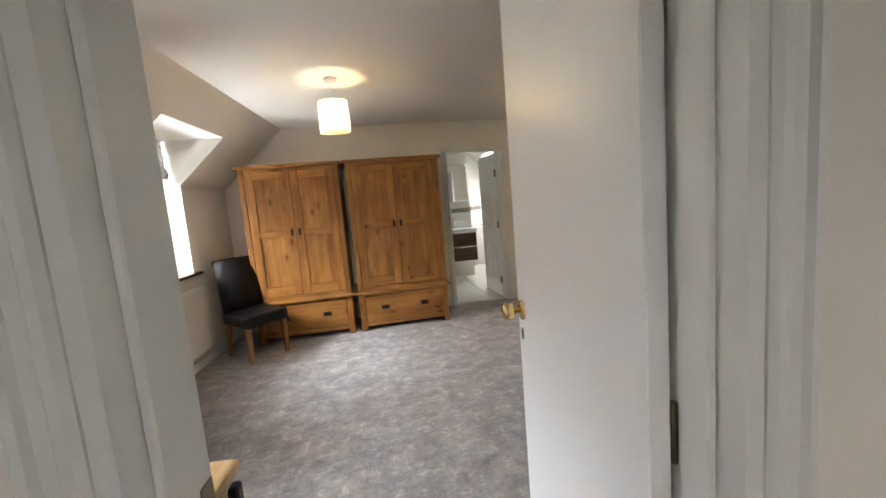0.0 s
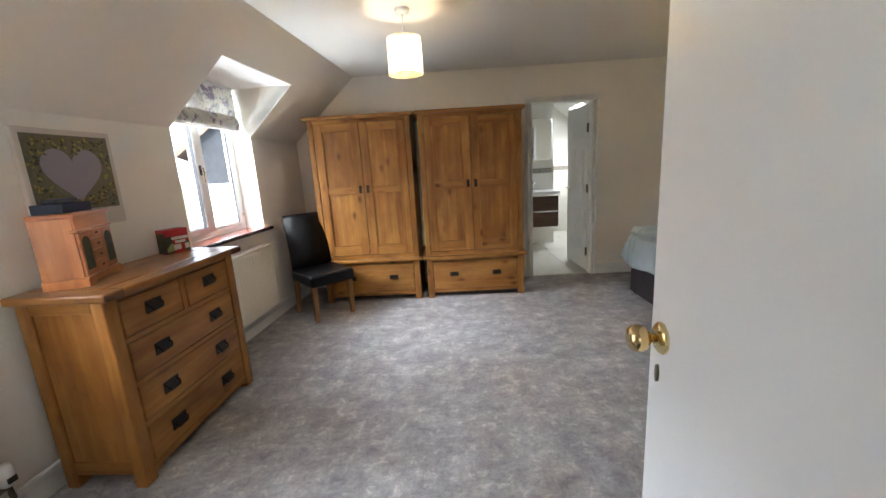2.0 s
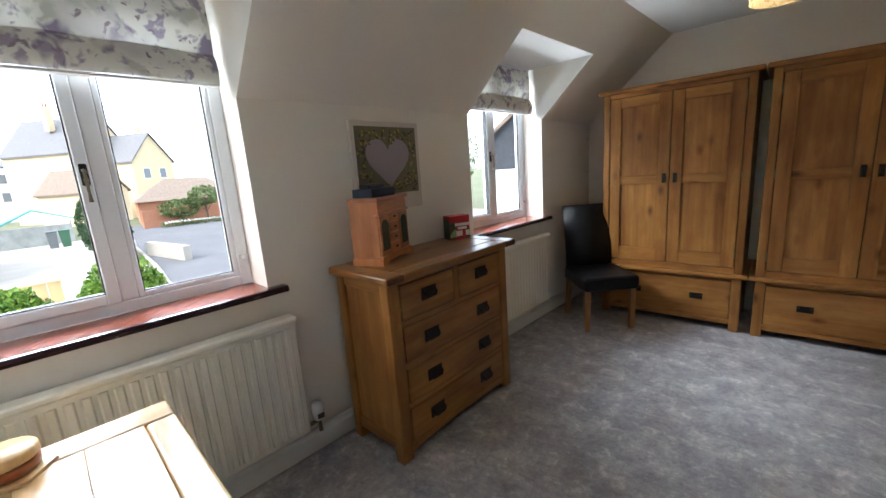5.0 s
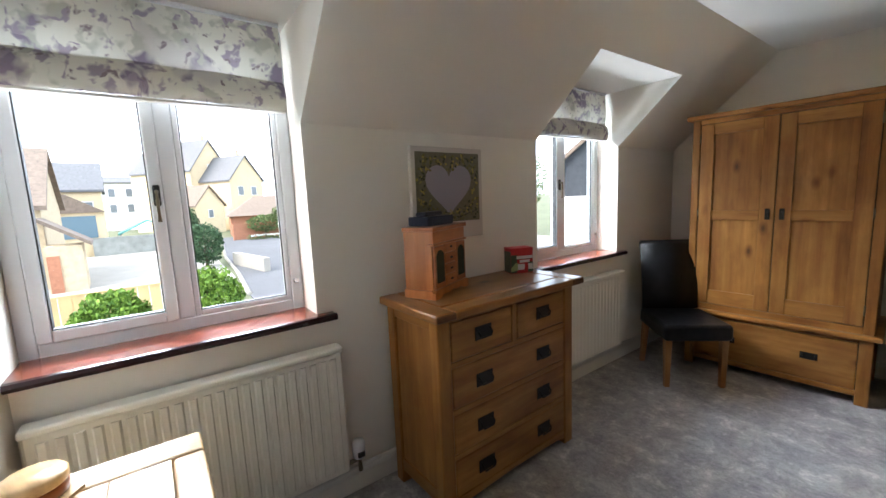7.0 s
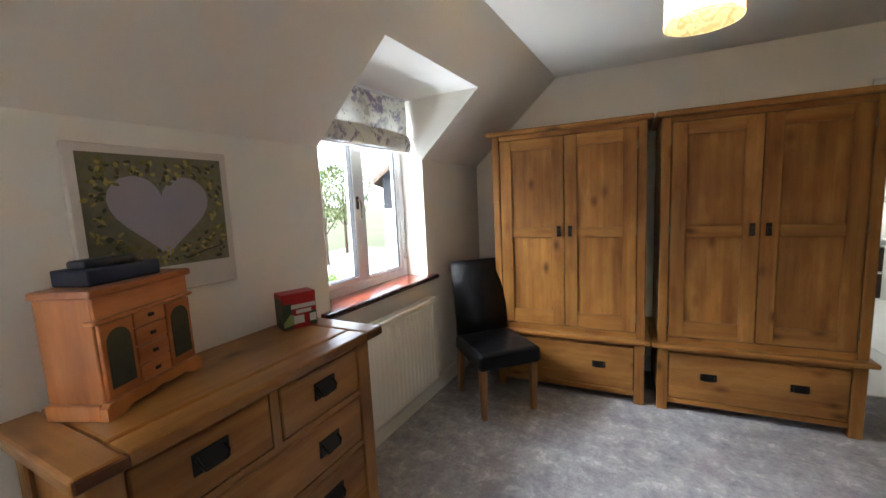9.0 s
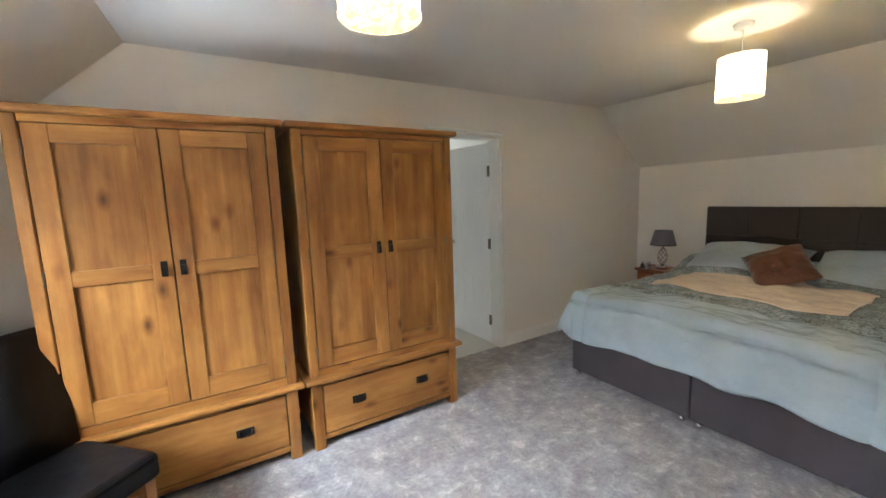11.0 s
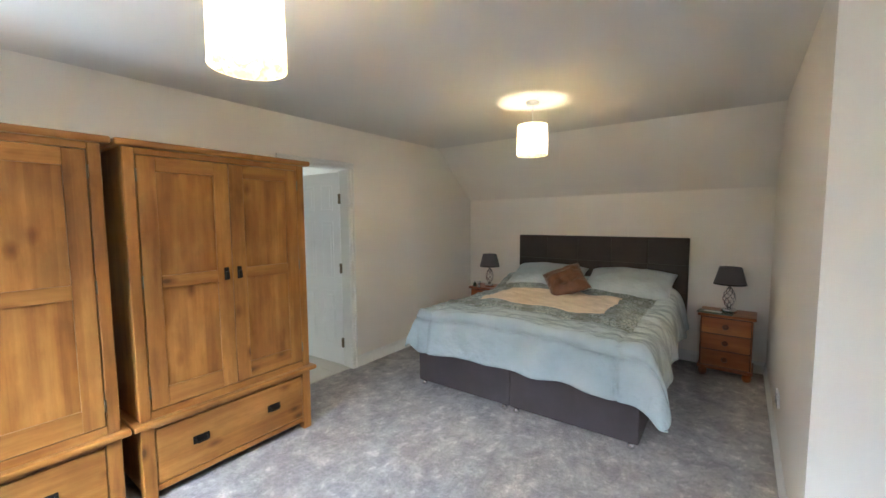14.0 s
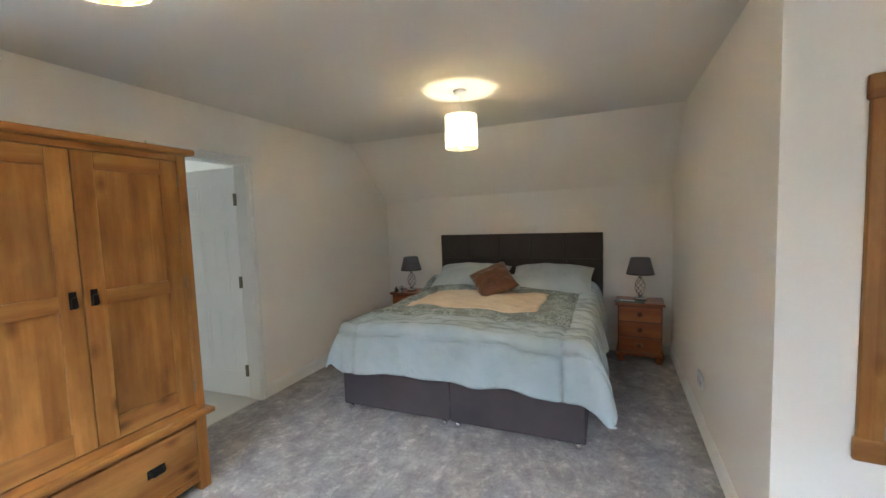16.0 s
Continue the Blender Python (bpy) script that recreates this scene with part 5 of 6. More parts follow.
part("flask", boxed(-0.02, 0.02, -0.015, 0.015, 0, 0.05, 0.005, 2), etched, jr)
part("stopper", lathe(bmesh.new(), [(0.007, 0.05), (0.007, 0.058), (0.011, 0.062), (0.011, 0.074), (0, 0.076)], 14), chrome, jr)


# ---- bathroom beyond the far wall ----
tile_white = paint("white_wall_tile", (0.74, 0.72, 0.66), 0.16, 0.03, 2, 20, 0.02)
tile_floor = paint("pale_floor_tile", (0.70, 0.68, 0.62), 0.25, 0.04, 2.5, 30, 0.03)
grout = paint("grout", (0.52, 0.50, 0.45), 0.9)
bath_wall = paint("white_bathroom_paint", (0.80, 0.79, 0.74), 0.6)
dark_oak = wood("dark_oak_veneer", "x", (0.045, 0.022, 0.012), (0.075, 0.038, 0.022), (0.11, 0.06, 0.035), rough=0.3, knots=False)
ceramic = plain("white_ceramic", (0.82, 0.82, 0.82), 0.1)
BYN, BYV, BYB = FAR + 0.12, 7.62, 8.66
structure("bathroom_floor", boxed(0.2, 3.4, BYN - 0.09, BYB + 0.1, -0.1, -0.002), grout, FLAT, "grouted bathroom floor", "floor")
structure("wall_bath_west", boxed(0.1, 0.2, BYN, BYB + 0.1, -0.05, 2.7), bath_wall, FLAT, "white bathroom wall", "wall")
structure("wall_bath_back", boxed(0.1, 3.5, BYB, BYB + 0.1, -0.05, 2.9), bath_wall, FLAT, "white bathroom back wall", "wall")
structure("wall_bath_vanity", boxed(0.2, 1.80, BYV, BYV + 0.15, -0.05, 2.7), grout, FLAT, "tiled stub wall behind the wash basin", "wall")
structure("wall_bath_east", boxed(3.3, 3.4, BYN, BYB + 0.1, -0.05, 1.4), bath_wall, FLAT, "low white bathroom wall under the roof slope", "wall")
bm = bmesh.new()
prism(bm, [(0.1, 2.42), (1.95, 2.42), (1.95, 2.52), (0.1, 2.52)], Matrix.Translation((0, BYN, 0)) @ XZ, BYB - BYN + 0.1)
structure("ceiling_bathroom", bm, bath_wall, FLAT, "white bathroom ceiling", "ceiling")
SK = ((7.45, 8.15), (0.18, 0.56))                        # roof window: stretch of y, part of the slope
bm = bmesh.new()
def bath_slope(u0, u1, y0, y1):
    p = lambda u: (1.95 + u * 1.40, 2.42 - u * 1.12)
    (xa_, za_), (xb_, zb_) = p(u0), p(u1)
    prism(bm, [(xa_, za_), (xb_, zb_), (xb_ + 0.06, zb_ + 0.08), (xa_ + 0.06, za_ + 0.08)], Matrix.Translation((0, y0, 0)) @ XZ, y1 - y0)
bath_slope(0, SK[1][0], BYN, BYB + 0.1)
bath_slope(SK[1][1], 1.0, BYN, BYB + 0.1)
bath_slope(SK[1][0], SK[1][1], BYN, SK[0][0])
bath_slope(SK[1][0], SK[1][1], SK[0][1], BYB + 0.1)
structure("ceiling_slope_bathroom", bm, bath_wall, FLAT, "white sloping bathroom ceiling with a roof window opening", "ceiling")


def tiled(parent_name, label, m, u0, u1, v0, v1, tw, th, mat, thick=0.008):
    """Rectangular tiles laid with a 3 mm joint; u, v span the plane and w is the way it faces."""
    host = structure(parent_name, boxed(u0, u1, v0, v1, -0.002, 0.001), grout, m, label, "tiles")
    mesh_of = {}
    v = v0
    while v < v1 - 0.01:
        u = u0
        while u < u1 - 0.01:
            a, b = min(tw, u1 - u) - 0.003, min(th, v1 - v) - 0.003
            key = (round(a, 3), round(b, 3))
            if key not in mesh_of:
                mesh_of[key] = meshed("tile", boxed(0, a, 0, b, 0.0, thick, 0.0012), mat)
            t = new("tile", mesh_of[key])
            t.parent = host
            t.location = (u, v, 0.0)
            u += tw
        v += th
    return host


tiled("bathroom_floor_tiles", "pale square floor tiles", pose(0, 0, -0.006), 0.2, 3.3, BYN - 0.08, BYB, 0.45, 0.45, tile_floor)
FACE = lambda y: Matrix(((1, 0, 0, 0), (0, 0, -1, y), (0, 1, 0, 0), (0, 0, 0, 1)))
for (ua, ub, yy) in ((0.2, 1.80, BYV), (1.80, 3.3, BYB)):
    tiled("bathroom_wall_tiles", "large pale wall tiles below the mosaic band", FACE(yy), ua, ub, 0.0, 1.17, 0.60, 0.39, tile_white)
    tiled("bathroom_wall_tiles", "large pale wall tiles above the mosaic band", FACE(yy), ua, ub, 1.255, 2.4, 0.60, 0.39, tile_white)
    band = structure("mosaic_band", boxed(ua, ub, 1.172, 1.252, 0, 0.006), paint("band_pale", (0.45, 0.42, 0.36), 0.3), FACE(yy), "key-pattern mosaic band in grey and beige", "mosaic")
    key_dark = paint("band_dark", (0.10, 0.085, 0.07), 0.3)
    u, shared = ua + 0.004, None
    while u < ub - 0.09:
        if shared is None:
            bmk = bmesh.new()
            for a, b, c, d in ((0, 0.085, 0.062, 0.071), (0, 0.009, 0.012, 0.062), (0.009, 0.062, 0.012, 0.021), (0.053, 0.062, 0.021, 0.046), (0.025, 0.053, 0.037, 0.046), (0.076, 0.085, 0.012, 0.062)):
                box(bmk, a, b, 1.172 + c, 1.172 + d, 0.006, 0.009)
            shared = meshed("mosaic_key", bmk, key_dark)
        k = new("mosaic_key", shared)
        k.parent = band
        k.location = (u, 0, 0)
        u += 0.092
vn = thing("vanity_unit", pose(0, BYV - 0.01, 0), "wall-hung wash basin unit with two dark oak drawers", "vanity unit")
part("carcass", boxed(1.15, 1.765, -0.40, 0, 0.34, 0.83), ceramic, vn)
for z0, z1 in ((0.345, 0.575), (0.60, 0.825)):
    d = part("drawer", boxed(1.15, 1.765, -0.42, -0.40, z0, z1, 0.002), dark_oak, vn)
    part("rail_pull", boxed(1.15, 1.765, -0.423, -0.40, z1, z1 + 0.018, 0.002), chrome, d)
bm = boxed(1.13, 1.785, -0.44, 0, 0.84, 0.90, 0.012, 2)
part("basin", bm, ceramic, vn, "white ceramic basin")
part("tap", tube(bmesh.new(), [(1.45, -0.05, 0.90), (1.45, -0.05, 1.0), (1.45, -0.08, 1.03), (1.45, -0.17, 1.02)], 0.013), chrome, vn, "chrome basin tap")
mc = thing("mirror_cabinet", pose(0, BYV - 0.01, 0), "mirrored bathroom cabinet on the tiled wall", "mirror cabinet")
part("case", boxed(1.12, 1.74, -0.12, 0, 1.38, 2.02, 0.003), ceramic, mc)
for a, b in ((1.122, 1.429), (1.431, 1.738)):
    part("mirror_door", boxed(a, b, -0.128, -0.12, 1.382, 2.018, 0.002), mirror, mc)
rw = thing("roof_window", FLAT, "white framed roof window in the bathroom slope", "roof window")
rw["kind"] = "structure"
p = lambda u: (1.95 + u * 1.40, 2.42 - u * 1.12)
(x0_, z0_), (x1_, z1_) = p(SK[1][0]), p(SK[1][1])
bm = bmesh.new()
for ya_, yb_ in ((SK[0][0], SK[0][0] + 0.05), (SK[0][1] - 0.05, SK[0][1])):
    prism(bm, [(x0_ + 0.03, z0_ + 0.04), (x1_ + 0.03, z1_ + 0.04), (x1_ + 0.06, z1_ + 0.09), (x0_ + 0.06, z0_ + 0.09)], Matrix.Translation((0, ya_, 0)) @ XZ, yb_ - ya_)
part("window_frame", bm, pvc, rw)


# ---- outdoors, seen through the windows ----
GZ = -2.8
stone = paint("cream_cotswold_stone", (0.48, 0.39, 0.26), 0.9, 0.15, 3, 12, 0.5)
render_cream = paint("cream_render", (0.58, 0.47, 0.30), 0.9, 0.08, 0.6)
render_white = paint("white_render", (0.72, 0.71, 0.68), 0.9, 0.06, 0.5)
roof_brown = paint("brown_roof_tile", (0.17, 0.13, 0.10), 0.9, 0.25, 4, 8, 0.4)
roof_slate = paint("grey_slate", (0.12, 0.12, 0.125), 0.8, 0.2, 4, 8, 0.4)
brick = paint("orange_brick", (0.34, 0.15, 0.085), 0.9, 0.2, 6, 20, 0.4)
fence_wood = paint("pale_larch_fence", (0.55, 0.39, 0.19), 0.85, 0.15, 2, 30, 0.4)
asphalt = paint("asphalt", (0.085, 0.085, 0.09), 0.9, 0.15, 0.4, 60, 0.5)
gravel = paint("pale_gravel", (0.30, 0.28, 0.245), 0.95, 0.12, 0.5, 90, 0.5)
grass_far = paint("dull_grass", (0.10, 0.11, 0.055), 0.95, 0.2, 0.1)
win_dark = plain("dark_far_glass", (0.14, 0.155, 0.17), 0.1)
black_board = paint("black_weatherboard", (0.035, 0.04, 0.048), 0.85, 0.2, 2)
bm = bmesh.new()
bm.faces.new([bm.verts.new(v) for v in ((-900, -900, GZ), (900, -900, GZ), (900, 900, GZ), (-900, 900, GZ))])
structure("ground", bm, grass_far, label="dull green ground round the houses", category="ground")


def patch(name, pts, z, mat, label, category):
    structure(name, prism(bmesh.new(), pts, pose(0, 0, GZ + z - 0.05), 0.05), mat, FLAT, label, category)


patch("driveway", [(-16, -12), (-16, 5), (-26, 6.9), (-34, 7.6), (-50, 9.6), (-50, -12)], 0.03, gravel, "pale gravel drive", "drive")
patch("road", [(-8, 5.0), (-20, 6.2), (-27, 7.3), (-36, 8.4), (-52, 11.2), (-60, 13.0), (-56, 20.5), (-40, 19), (-24, 17), (-8, 15)], 0.05, asphalt, "wet grey tarmac road", "road")
kerb_pts = [(-20, 6.2), (-27, 7.3), (-36, 8.4), (-52, 11.2)]
for (xa_, ya_), (xb_, yb_) in zip(kerb_pts, kerb_pts[1:]):
    structure("kerb", tube(bmesh.new(), [(xa_, ya_, GZ + 0.08), (xb_, yb_, GZ + 0.08)], 0.13, 4), gravel, FLAT, "pale kerb along the road", "kerb")


def far_window(parent, m, w, h):
    o = part("window", boxed(-w / 2 - 0.08, w / 2 + 0.08, -0.06, 0.02, -h / 2 - 0.08, h / 2 + 0.08), render_white, parent)
    o.matrix_basis = m
    part("pane", boxed(-w / 2, w / 2, -0.08, -0.05, -h / 2, h / 2), win_dark, o)


def house(name, m, w, d, eave, ridge, walls, roof, label, windows=(), gable=True, chimneys=()):
    """Front at y = 0 facing -y, w wide, d deep; with gable the gable faces the front."""
    h = thing(name, m, label, "house")
    if gable:
        out = [(-w / 2, 0), (w / 2, 0), (w / 2, eave), (0, ridge), (-w / 2, eave)]
        part("wall", prism(bmesh.new(), out, XZ, d), walls, h)
        for s in (-1, 1):
            sl = [(s * (w / 2 + 0.3), eave - 0.3 * (ridge - eave) / (w / 2)), (0, ridge), (0, ridge + 0.25), (s * (w / 2 + 0.3), eave - 0.3 * (ridge - eave) / (w / 2) + 0.25)]
            part("roof", prism(bmesh.new(), sl, Matrix.Translation((0, -0.3, 0)) @ XZ, d + 0.6), roof, h)
    else:
        part("wall", boxed(-w / 2, w / 2, 0, d, 0, eave), walls, h)
        for s in (-1, 1):
            y0, y1 = (-0.3, d / 2) if s < 0 else (d + 0.3, d / 2)
            sl = [(y0, eave - 0.15), (y1, ridge), (y1, ridge + 0.25), (y0, eave + 0.1)]
            part("roof", prism(bmesh.new(), sl, Matrix.Translation((-w / 2 - 0.3, 0, 0)) @ YZ, w + 0.6), roof, h)
        for s in (-1, 1):
            part("gable_wall", prism(bmesh.new(), [(0, eave), (d, eave), (d / 2, ridge)], Matrix.Translation((s * (w / 2 - 0.1) - 0.1, 0, 0)) @ YZ, 0.2), walls, h)
    for x, z, ww, hh in windows:
        far_window(h, pose(x, 0, z), ww, hh)
    for x, y, z in chimneys:
        c = part("chimney", boxed(x - 0.5, x + 0.5, y - 0.4, y + 0.4, ridge - 2, z), walls, h)
        for k in (-0.25, 0.25):
            part("chimney_pot", lathe(bmesh.new(), [(0.14, z), (0.11, z + 0.7), (0, z + 0.7)], 10, pose(x + k, y, 0)), brick, c)
    return h


TO_US = 90       # fronts face +x
house("house", pose(-31, -8.3, GZ, 0, 0, TO_US), 14, 11, 4.6, 8.2, stone, roof_brown, "cream stone house with brown tiled roof", gable=False)
porch = thing("stone_outhouse", pose(-29, -0.35, GZ, 0, 0, TO_US), "low stone outhouse with sloping tiled roof", "outhouse")
part("wall", boxed(-0.9, 0.6, 0, 2.5, 0, 2.5), stone, porch)
part("roof", prism(bmesh.new(), [(-1.0, 3.85), (1.0, 2.45), (1.0, 2.65), (-1.0, 4.05)], Matrix.Translation((0, -0.3, 0)) @ XZ, 3.0), roof_brown, porch)
part("door", boxed(-0.85, -0.35, -0.06, 0, 0, 2.0), brick, porch, "dull red timber door")
house("house", pose(-56, -1.6, GZ, 0, 0, TO_US), 5.4, 9, 6.5, 9.5, render_cream, roof_slate, "pale rendered house with dark roof", ((1.4, 4.8, 1.0, 1.0),), gable=False)
gar = thing("garage", pose(-50.5, -1.9, GZ, 0, 0, TO_US), "pale garage with a blue up-and-over door", "garage")
part("wall", boxed(-2.2, 3.0, 0, 4, 0, 4.2), render_cream, gar)
part("door", boxed(-0.4, 2.4, -0.08, 0, 1.8, 3.9), plain("blue_grey_door", (0.10, 0.16, 0.20), 0.5), gar)
part("roof", prism(bmesh.new(), [(-2.4, 4.2), (3.2, 4.2), (0.4, 6.0)], Matrix.Translation((0, -0.2, 0)) @ XZ, 4.4), roof_brown, gar)
terrace = ((-7.5 + 3 * i, z, 1.1, 1.7) for i in range(6) for z in (4.8, 8.2))
house("terrace_house", pose(-112, 6.8, GZ, 0, 0, TO_US), 19, 9, 10.4, 11.7, render_white, roof_slate, "far white terrace with slate roof and sash windows", tuple(terrace), gable=False, chimneys=((-4, 4.5, 13.2), (2, 4.5, 13.2)))
house("house", pose(-86, 17.0, GZ, 0, 0, TO_US + 35), 9, 14, 11, 16.6, render_cream, roof_slate, "tall cream house with a steep front gable", ((-2, 7.5, 1.1, 1.6), (2, 7.5, 1.1, 1.6), (0, 11.5, 1.1, 1.4)), chimneys=((-2.0, 7, 18.4), (2.6, 4, 18.2)))
house("house", pose(-80, 21.6, GZ, 0, 0, TO_US + 30), 7.5, 12, 9.0, 13.3, render_cream, roof_slate, "cream gabled house with slate roof and chimney", ((-1.5, 7, 1.1, 1.5), (1.5, 7, 1.1, 1.5)), chimneys=((3.0, 5, 14.6),))
house("house", pose(-74, 14.2, GZ, 0, 0, TO_US + 38), 6, 8, 4.6, 7.6, render_cream, roof_brown, "small cream annexe with a brown tiled roof", ((0, 3.2, 0.9, 1.2),))
hip = thing("bungalow", pose(-60, 20.2, GZ, 0, 0, TO_US - 10), "low brick building with hipped brown tile roof", "bungalow")
part("wall", boxed(-6, 6, 0, 8, 0, 2.9), brick, hip)
bm = bmesh.new()
b4 = [bm.verts.new(v) for v in ((-6.5, -0.5, 2.8), (6.5, -0.5, 2.8), (6.5, 8.5, 2.8), (-6.5, 8.5, 2.8))]
r2 = [bm.verts.new(v) for v in ((-2.5, 4, 5.6), (2.5, 4, 5.6))]
for f in ((b4[0], b4[1], r2[1], r2[0]), (b4[1], b4[2], r2[1]), (b4[2], b4[3], r2[0], r2[1]), (b4[3], b4[0], r2[0]), b4[::-1]):
    bm.faces.new(f)
part("roof", bm, roof_brown, hip)
structure("garden_wall", boxed(-0.15, 0.15, -3.5, 9, 0, 2.0), brick, pose(-54, 16.3, GZ, 0, 0, 8), "orange brick garden wall", "garden wall")
structure("grey_wall", boxed(-0.15, 0.15, -3.4, 3.3, 0, 1.75), paint("weathered_grey_boards", (0.26, 0.27, 0.25), 0.95, 0.25, 1.5), pose(-50, 3.4, GZ), "tall weathered grey yard wall", "garden wall")
structure("garden_wall", boxed(-0.2, 0.2, -4.5, 1.0, 0, 0.9), gravel, pose(-30.5, 8.3, GZ, 0, 0, 96), "low pale stone wall at the road bend", "garden wall")
fence = thing("timber_fence", pose(-15.6, -1.2, GZ) @ Matrix.Diagonal((1, 1, 1.13, 1)), "new pale timber panel fence", "fence")
for k in range(26):
    part("board", boxed(-0.012, 0.012, -4.0 + k * 0.30, -3.72 + k * 0.30, 0, 1.62, 0.004), fence_wood, fence)
for k in range(5):
    part("post", boxed(-0.09, -0.012, -4.02 + k * 1.9, -3.92 + k * 1.9, 0, 1.66), fence_wood, fence)
part("cap_rail", boxed(-0.03, 0.03, -4.0, 3.8, 1.62, 1.66), fence_wood, fence)
for y, mt, c in ((5.7, paint("green_bin", (0.03, 0.10, 0.05), 0.5), "green"), (4.9, paint("grey_bin", (0.11, 0.12, 0.12), 0.5), "grey")):
    wbn = thing("wheelie_bin", pose(-46.0, y, GZ), c + " plastic wheelie bin by the yard wall", "bin", "wheelie bins")
    part("body", prism(bmesh.new(), [(-0.25, 0), (0.25, 0), (0.32, 1.35), (-0.32, 1.35)], Matrix.Translation((-0.3, 0, 0)) @ YZ, 0.6), mt, wbn)
    part("lid", boxed(-0.35, 0.38, -0.35, 0.35, 1.35, 1.45, 0.03), mt, wbn)
shed = thing("covered_shelter", pose(-54, 4.6, GZ - 1.2, 0, 0, TO_US), "teal sheeted shelter roof behind the wall", "shelter")
part("roof", prism(bmesh.new(), [(-2.6, 3.0), (0, 4.4), (2.8, 3.3), (2.8, 3.15), (0, 4.2), (-2.6, 2.85)], XZ, 4), plain("teal_sheet", (0.10, 0.33, 0.30), 0.4), shed)
for x in (-2.4, 2.5):
    part("post", boxed(x - 0.06, x + 0.06, 0.1, 0.22, 1.2, 3.1), gravel, shed)


def leaf_mass(bm, rng, centre, rad, n, size, shell=0.55):
    """n small tilted leaf clumps through an uneven ball."""
    for _ in range(n):
        d = Vector((rng.gauss(0, 1), rng.gauss(0, 1), rng.gauss(0, 1))).normalized()
        lump = 1 + 0.22 * noise.noise(d * 2.3 + Vector(centre))
        p = Vector(centre) + Vector((d.x * rad[0], d.y * rad[1], d.z * rad[2])) * lump * (shell + (1 - shell) * rng.random() ** 0.4)
        q = Euler((rng.uniform(0, 6.3), rng.uniform(0, 6.3), rng.uniform(0, 6.3))).to_matrix()
        s = size * rng.uniform(0.6, 1.4)
        bm.faces.new([bm.verts.new(p + q @ Vector(c) * s) for c in ((-0.5, 0, 0), (0, -0.32, 0.06), (0.55, 0, 0), (0, 0.32, 0.06))])
    return bm


def foliage(name, dark, light):
    m, nt, b = nodes_of(name, 0.7, 0, 0.3)
    g = node(nt, "NewGeometry")
    nt.links.new(ramp(nt, g.outputs["Random Per Island"], [(0.0, dark), (0.6, tuple((a + c) / 2 for a, c in zip(dark, light))), (1.0, light)]), b.inputs["Base Color"])
    return m


leaf_lime, leaf_dark, leaf_mid = foliage("lime_foliage", (0.045, 0.10, 0.010), (0.16, 0.26, 0.03)), foliage("dark_foliage", (0.02, 0.05, 0.02), (0.06, 0.11, 0.045)), foliage("mid_foliage", (0.05, 0.08, 0.025), (0.14, 0.18, 0.06))
bark = paint("bark", (0.09, 0.065, 0.045), 0.95, 0.2, 8, 30, 0.6)
rt = random.Random(11)


def tree(name, x, y, h, rad, mat, label, n, size, trunk=0.12, shapes=None, category="tree"):
    t = thing(name, pose(x, y, GZ), label, category)
    part("trunk", lathe(bmesh.new(), [(trunk, 0), (trunk * 0.8, h * 0.3), (trunk * 0.3, h * 0.8), (0, h * 0.85)], 8), bark, t)
    for k in range(4):
        a = k * 1.6 + x
        part("limb", tube(bmesh.new(), [(0, 0, h * 0.3), (0.4 * rad[0] * math.cos(a), 0.4 * rad[1] * math.sin(a), h * 0.5), (0.7 * rad[0] * math.cos(a), 0.7 * rad[1] * math.sin(a), h * 0.62)], trunk * 0.3, 5), bark, t)
    bm = bmesh.new()
    for (cx, cy, cz, k) in (shapes or [(0, 0, h - rad[2], 1.0)]):
        leaf_mass(bm, rt, (cx, cy, cz), tuple(v * k for v in rad), int(n * k), size)
    tagged(part("crown", bm, mat, t), kind="stuff")
    return t


tree("conifer_bush", -9.6, 2.98, 2.96, (0.74, 0.72, 1.05), leaf_lime, "bright lime green rounded conifer below the window", 9500, 0.085, category="bush")
tree("conifer_bush", -9.8, 1.42, 2.72, (0.7, 0.68, 0.85), leaf_lime, "bright lime green spreading conifer below the window", 8500, 0.085, category="bush")
tree("evergreen_shrub", -32, 6.45, 3.1, (1.15, 1.15, 1.4), leaf_dark, "dark green clipped evergreen shrub by the road", 3200, 0.17, category="shrub")
tree("cypress_tree", -36, 6.2, 4.2, (0.75, 0.75, 2.0), leaf_dark, "slim dark green cypress", 2600, 0.18)
tree("ivy_bush", -53.4, 16.6, 3.0, (1.2, 2.2, 1.1), leaf_mid, "green ivy spilling over the brick wall", 900, 0.3, category="bush")
tree("small_tree", -52, 18.9, 4.4, (1.6, 1.7, 1.2), leaf_mid, "small round green street tree", 1000, 0.3)
bm = bmesh.new()
for k in range(34):
    leaf_mass(bm, rt, (-51.6 + 0.04 * k, 14.2 + 0.25 * k, GZ + 0.35), (0.4, 0.3, 0.35), 22, 0.22)
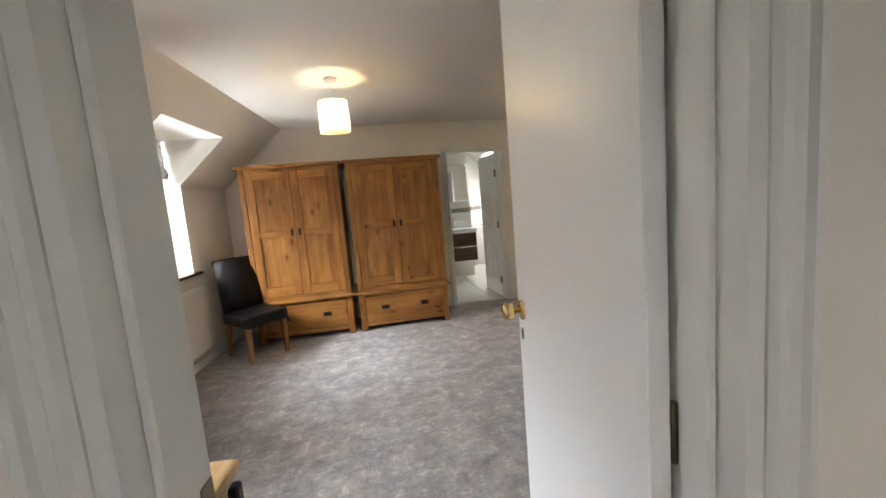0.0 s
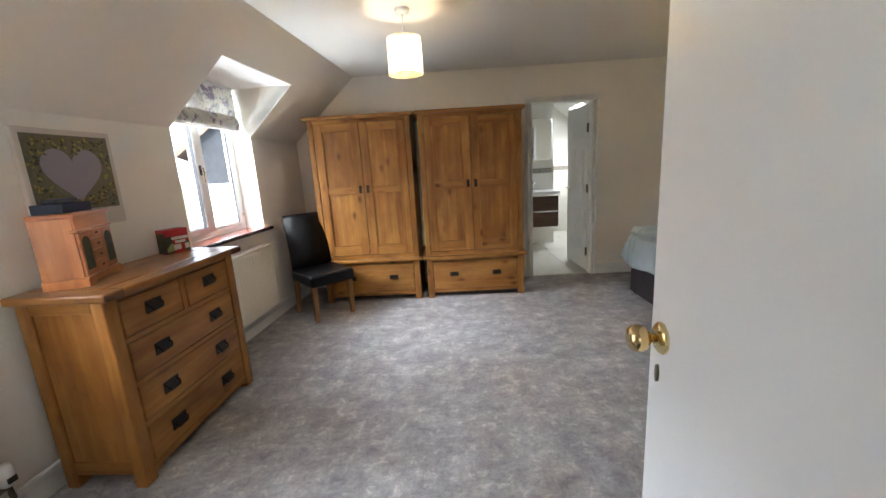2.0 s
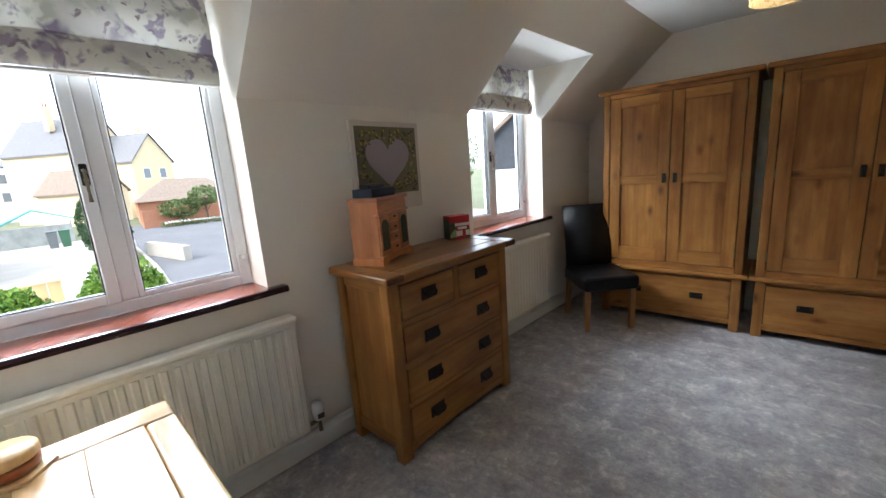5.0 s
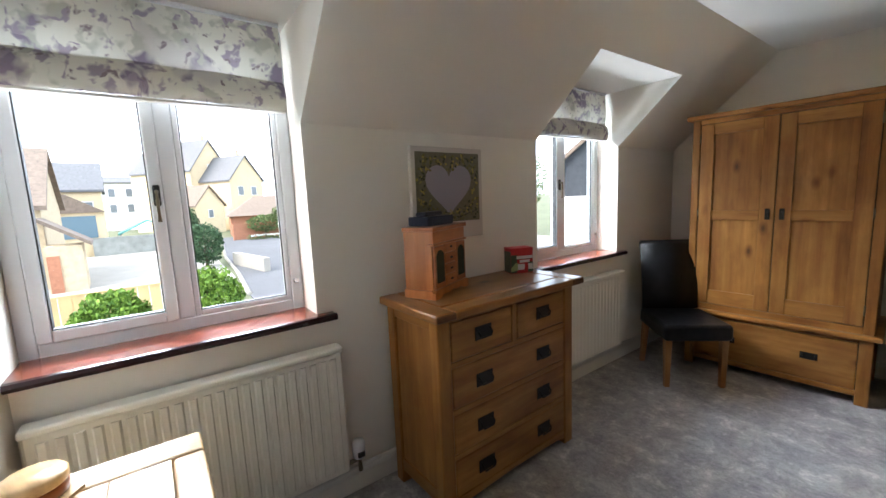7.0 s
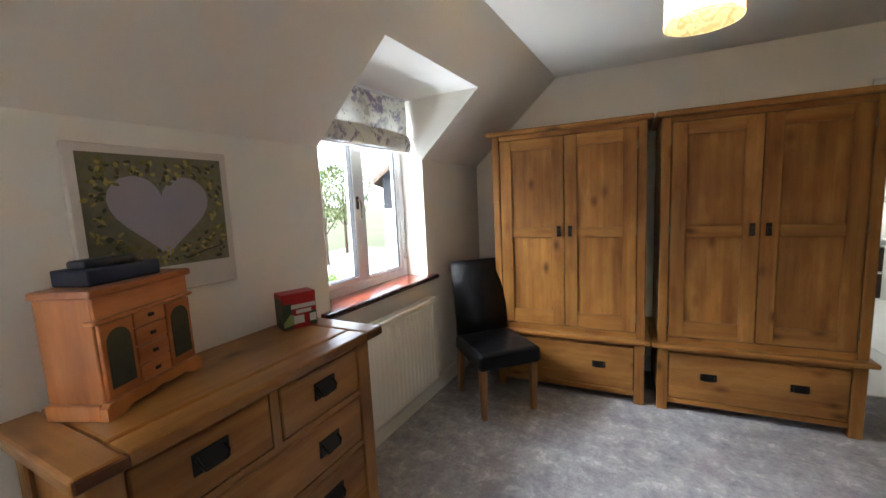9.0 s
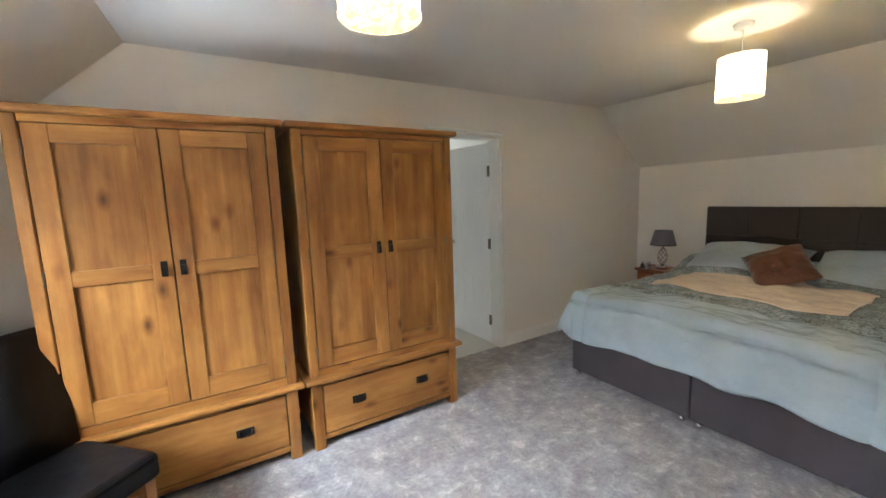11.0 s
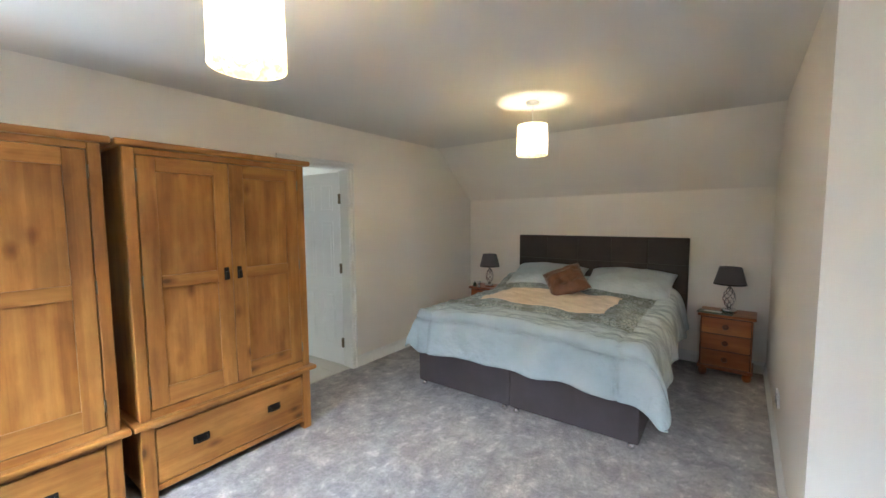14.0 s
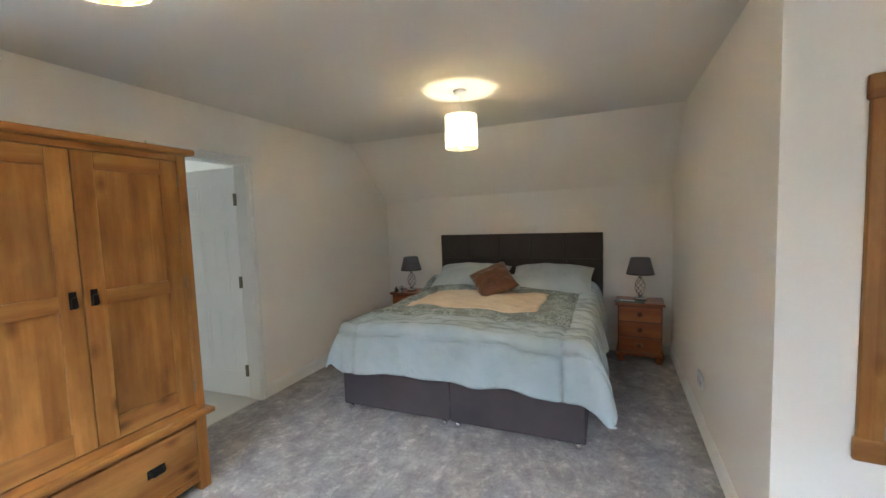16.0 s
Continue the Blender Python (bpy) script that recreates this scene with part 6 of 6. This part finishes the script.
solo("flower_border", bm, leaf_mid, "low green flower border at the foot of the wall", "flower bed", FLAT, "", "stuff")
bm = bmesh.new()
for k in range(150):
    leaf_mass(bm, rt, (-51.0 + 0.04 * k * 0.23, 14.2 + 0.057 * k, GZ + 0.6), (0.15, 0.1, 0.12), 2, 0.14)
solo("white_blossom", bm, render_white, "white flowers along the border", "flowers", FLAT, "", "stuff")

# beyond the second window
barn = thing("black_barn", pose(-14.0, 24.6, GZ, 0, 0, 28), "black weatherboarded barn with pantile roof", "barn")
part("wall", prism(bmesh.new(), [(-1.0, 0), (9, 0), (9, 8.6), (4.2, 10.4), (-1.0, 6.0)], XZ, 9), black_board, barn)
part("roof", prism(bmesh.new(), [(-1.6, 5.5), (4.2, 10.4), (4.2, 10.65), (-1.6, 5.8)], Matrix.Translation((0, -0.4, 0)) @ XZ, 9.8), roof_brown, barn)
part("plinth", boxed(-1.05, 9.05, -0.08, 0.1, 0, 3.9), render_white, barn, "pale rendered lower wall")
patch("yard", [(-6, 12), (-24, 16), (-26, 34), (-4, 34)], 0.03, gravel, "pale gravel yard", "yard")
picket = thing("picket_fence", pose(-13.5, 20.0, GZ, 0, 0, 30), "white picket fence across the yard", "fence")
for k in range(22):
    part("picket", boxed(-2.2 + k * 0.2, -2.1 + k * 0.2, 0, 0.02, 0, 1.0), render_white, picket)
for z in (0.25, 0.75):
    part("rail", boxed(-2.2, 2.2, 0.02, 0.05, z, z + 0.07), render_white, picket)
bm = bmesh.new()
for k in range(9):
    leaf_mass(bm, rt, (-10.0 - 0.75 * k * 0.6, 13.2 + 0.4 * k * 0.6, GZ + 0.9), (0.7, 0.7, 0.8), 420, 0.10)
solo("hedge", bm, leaf_lime, "bright green clipped hedge along the yard", "hedge", FLAT, "", "stuff")
tree("garden_tree", -19.5, 23.5, 7.2, (2.6, 2.6, 2.2), leaf_mid, "thin-leaved garden tree beside the barn", 1500, 0.22, 0.14)
tree("garden_tree", -23.0, 30.0, 8.0, (2.6, 2.6, 2.6), leaf_mid, "thin-leaved garden tree behind the yard", 1500, 0.24, 0.14)
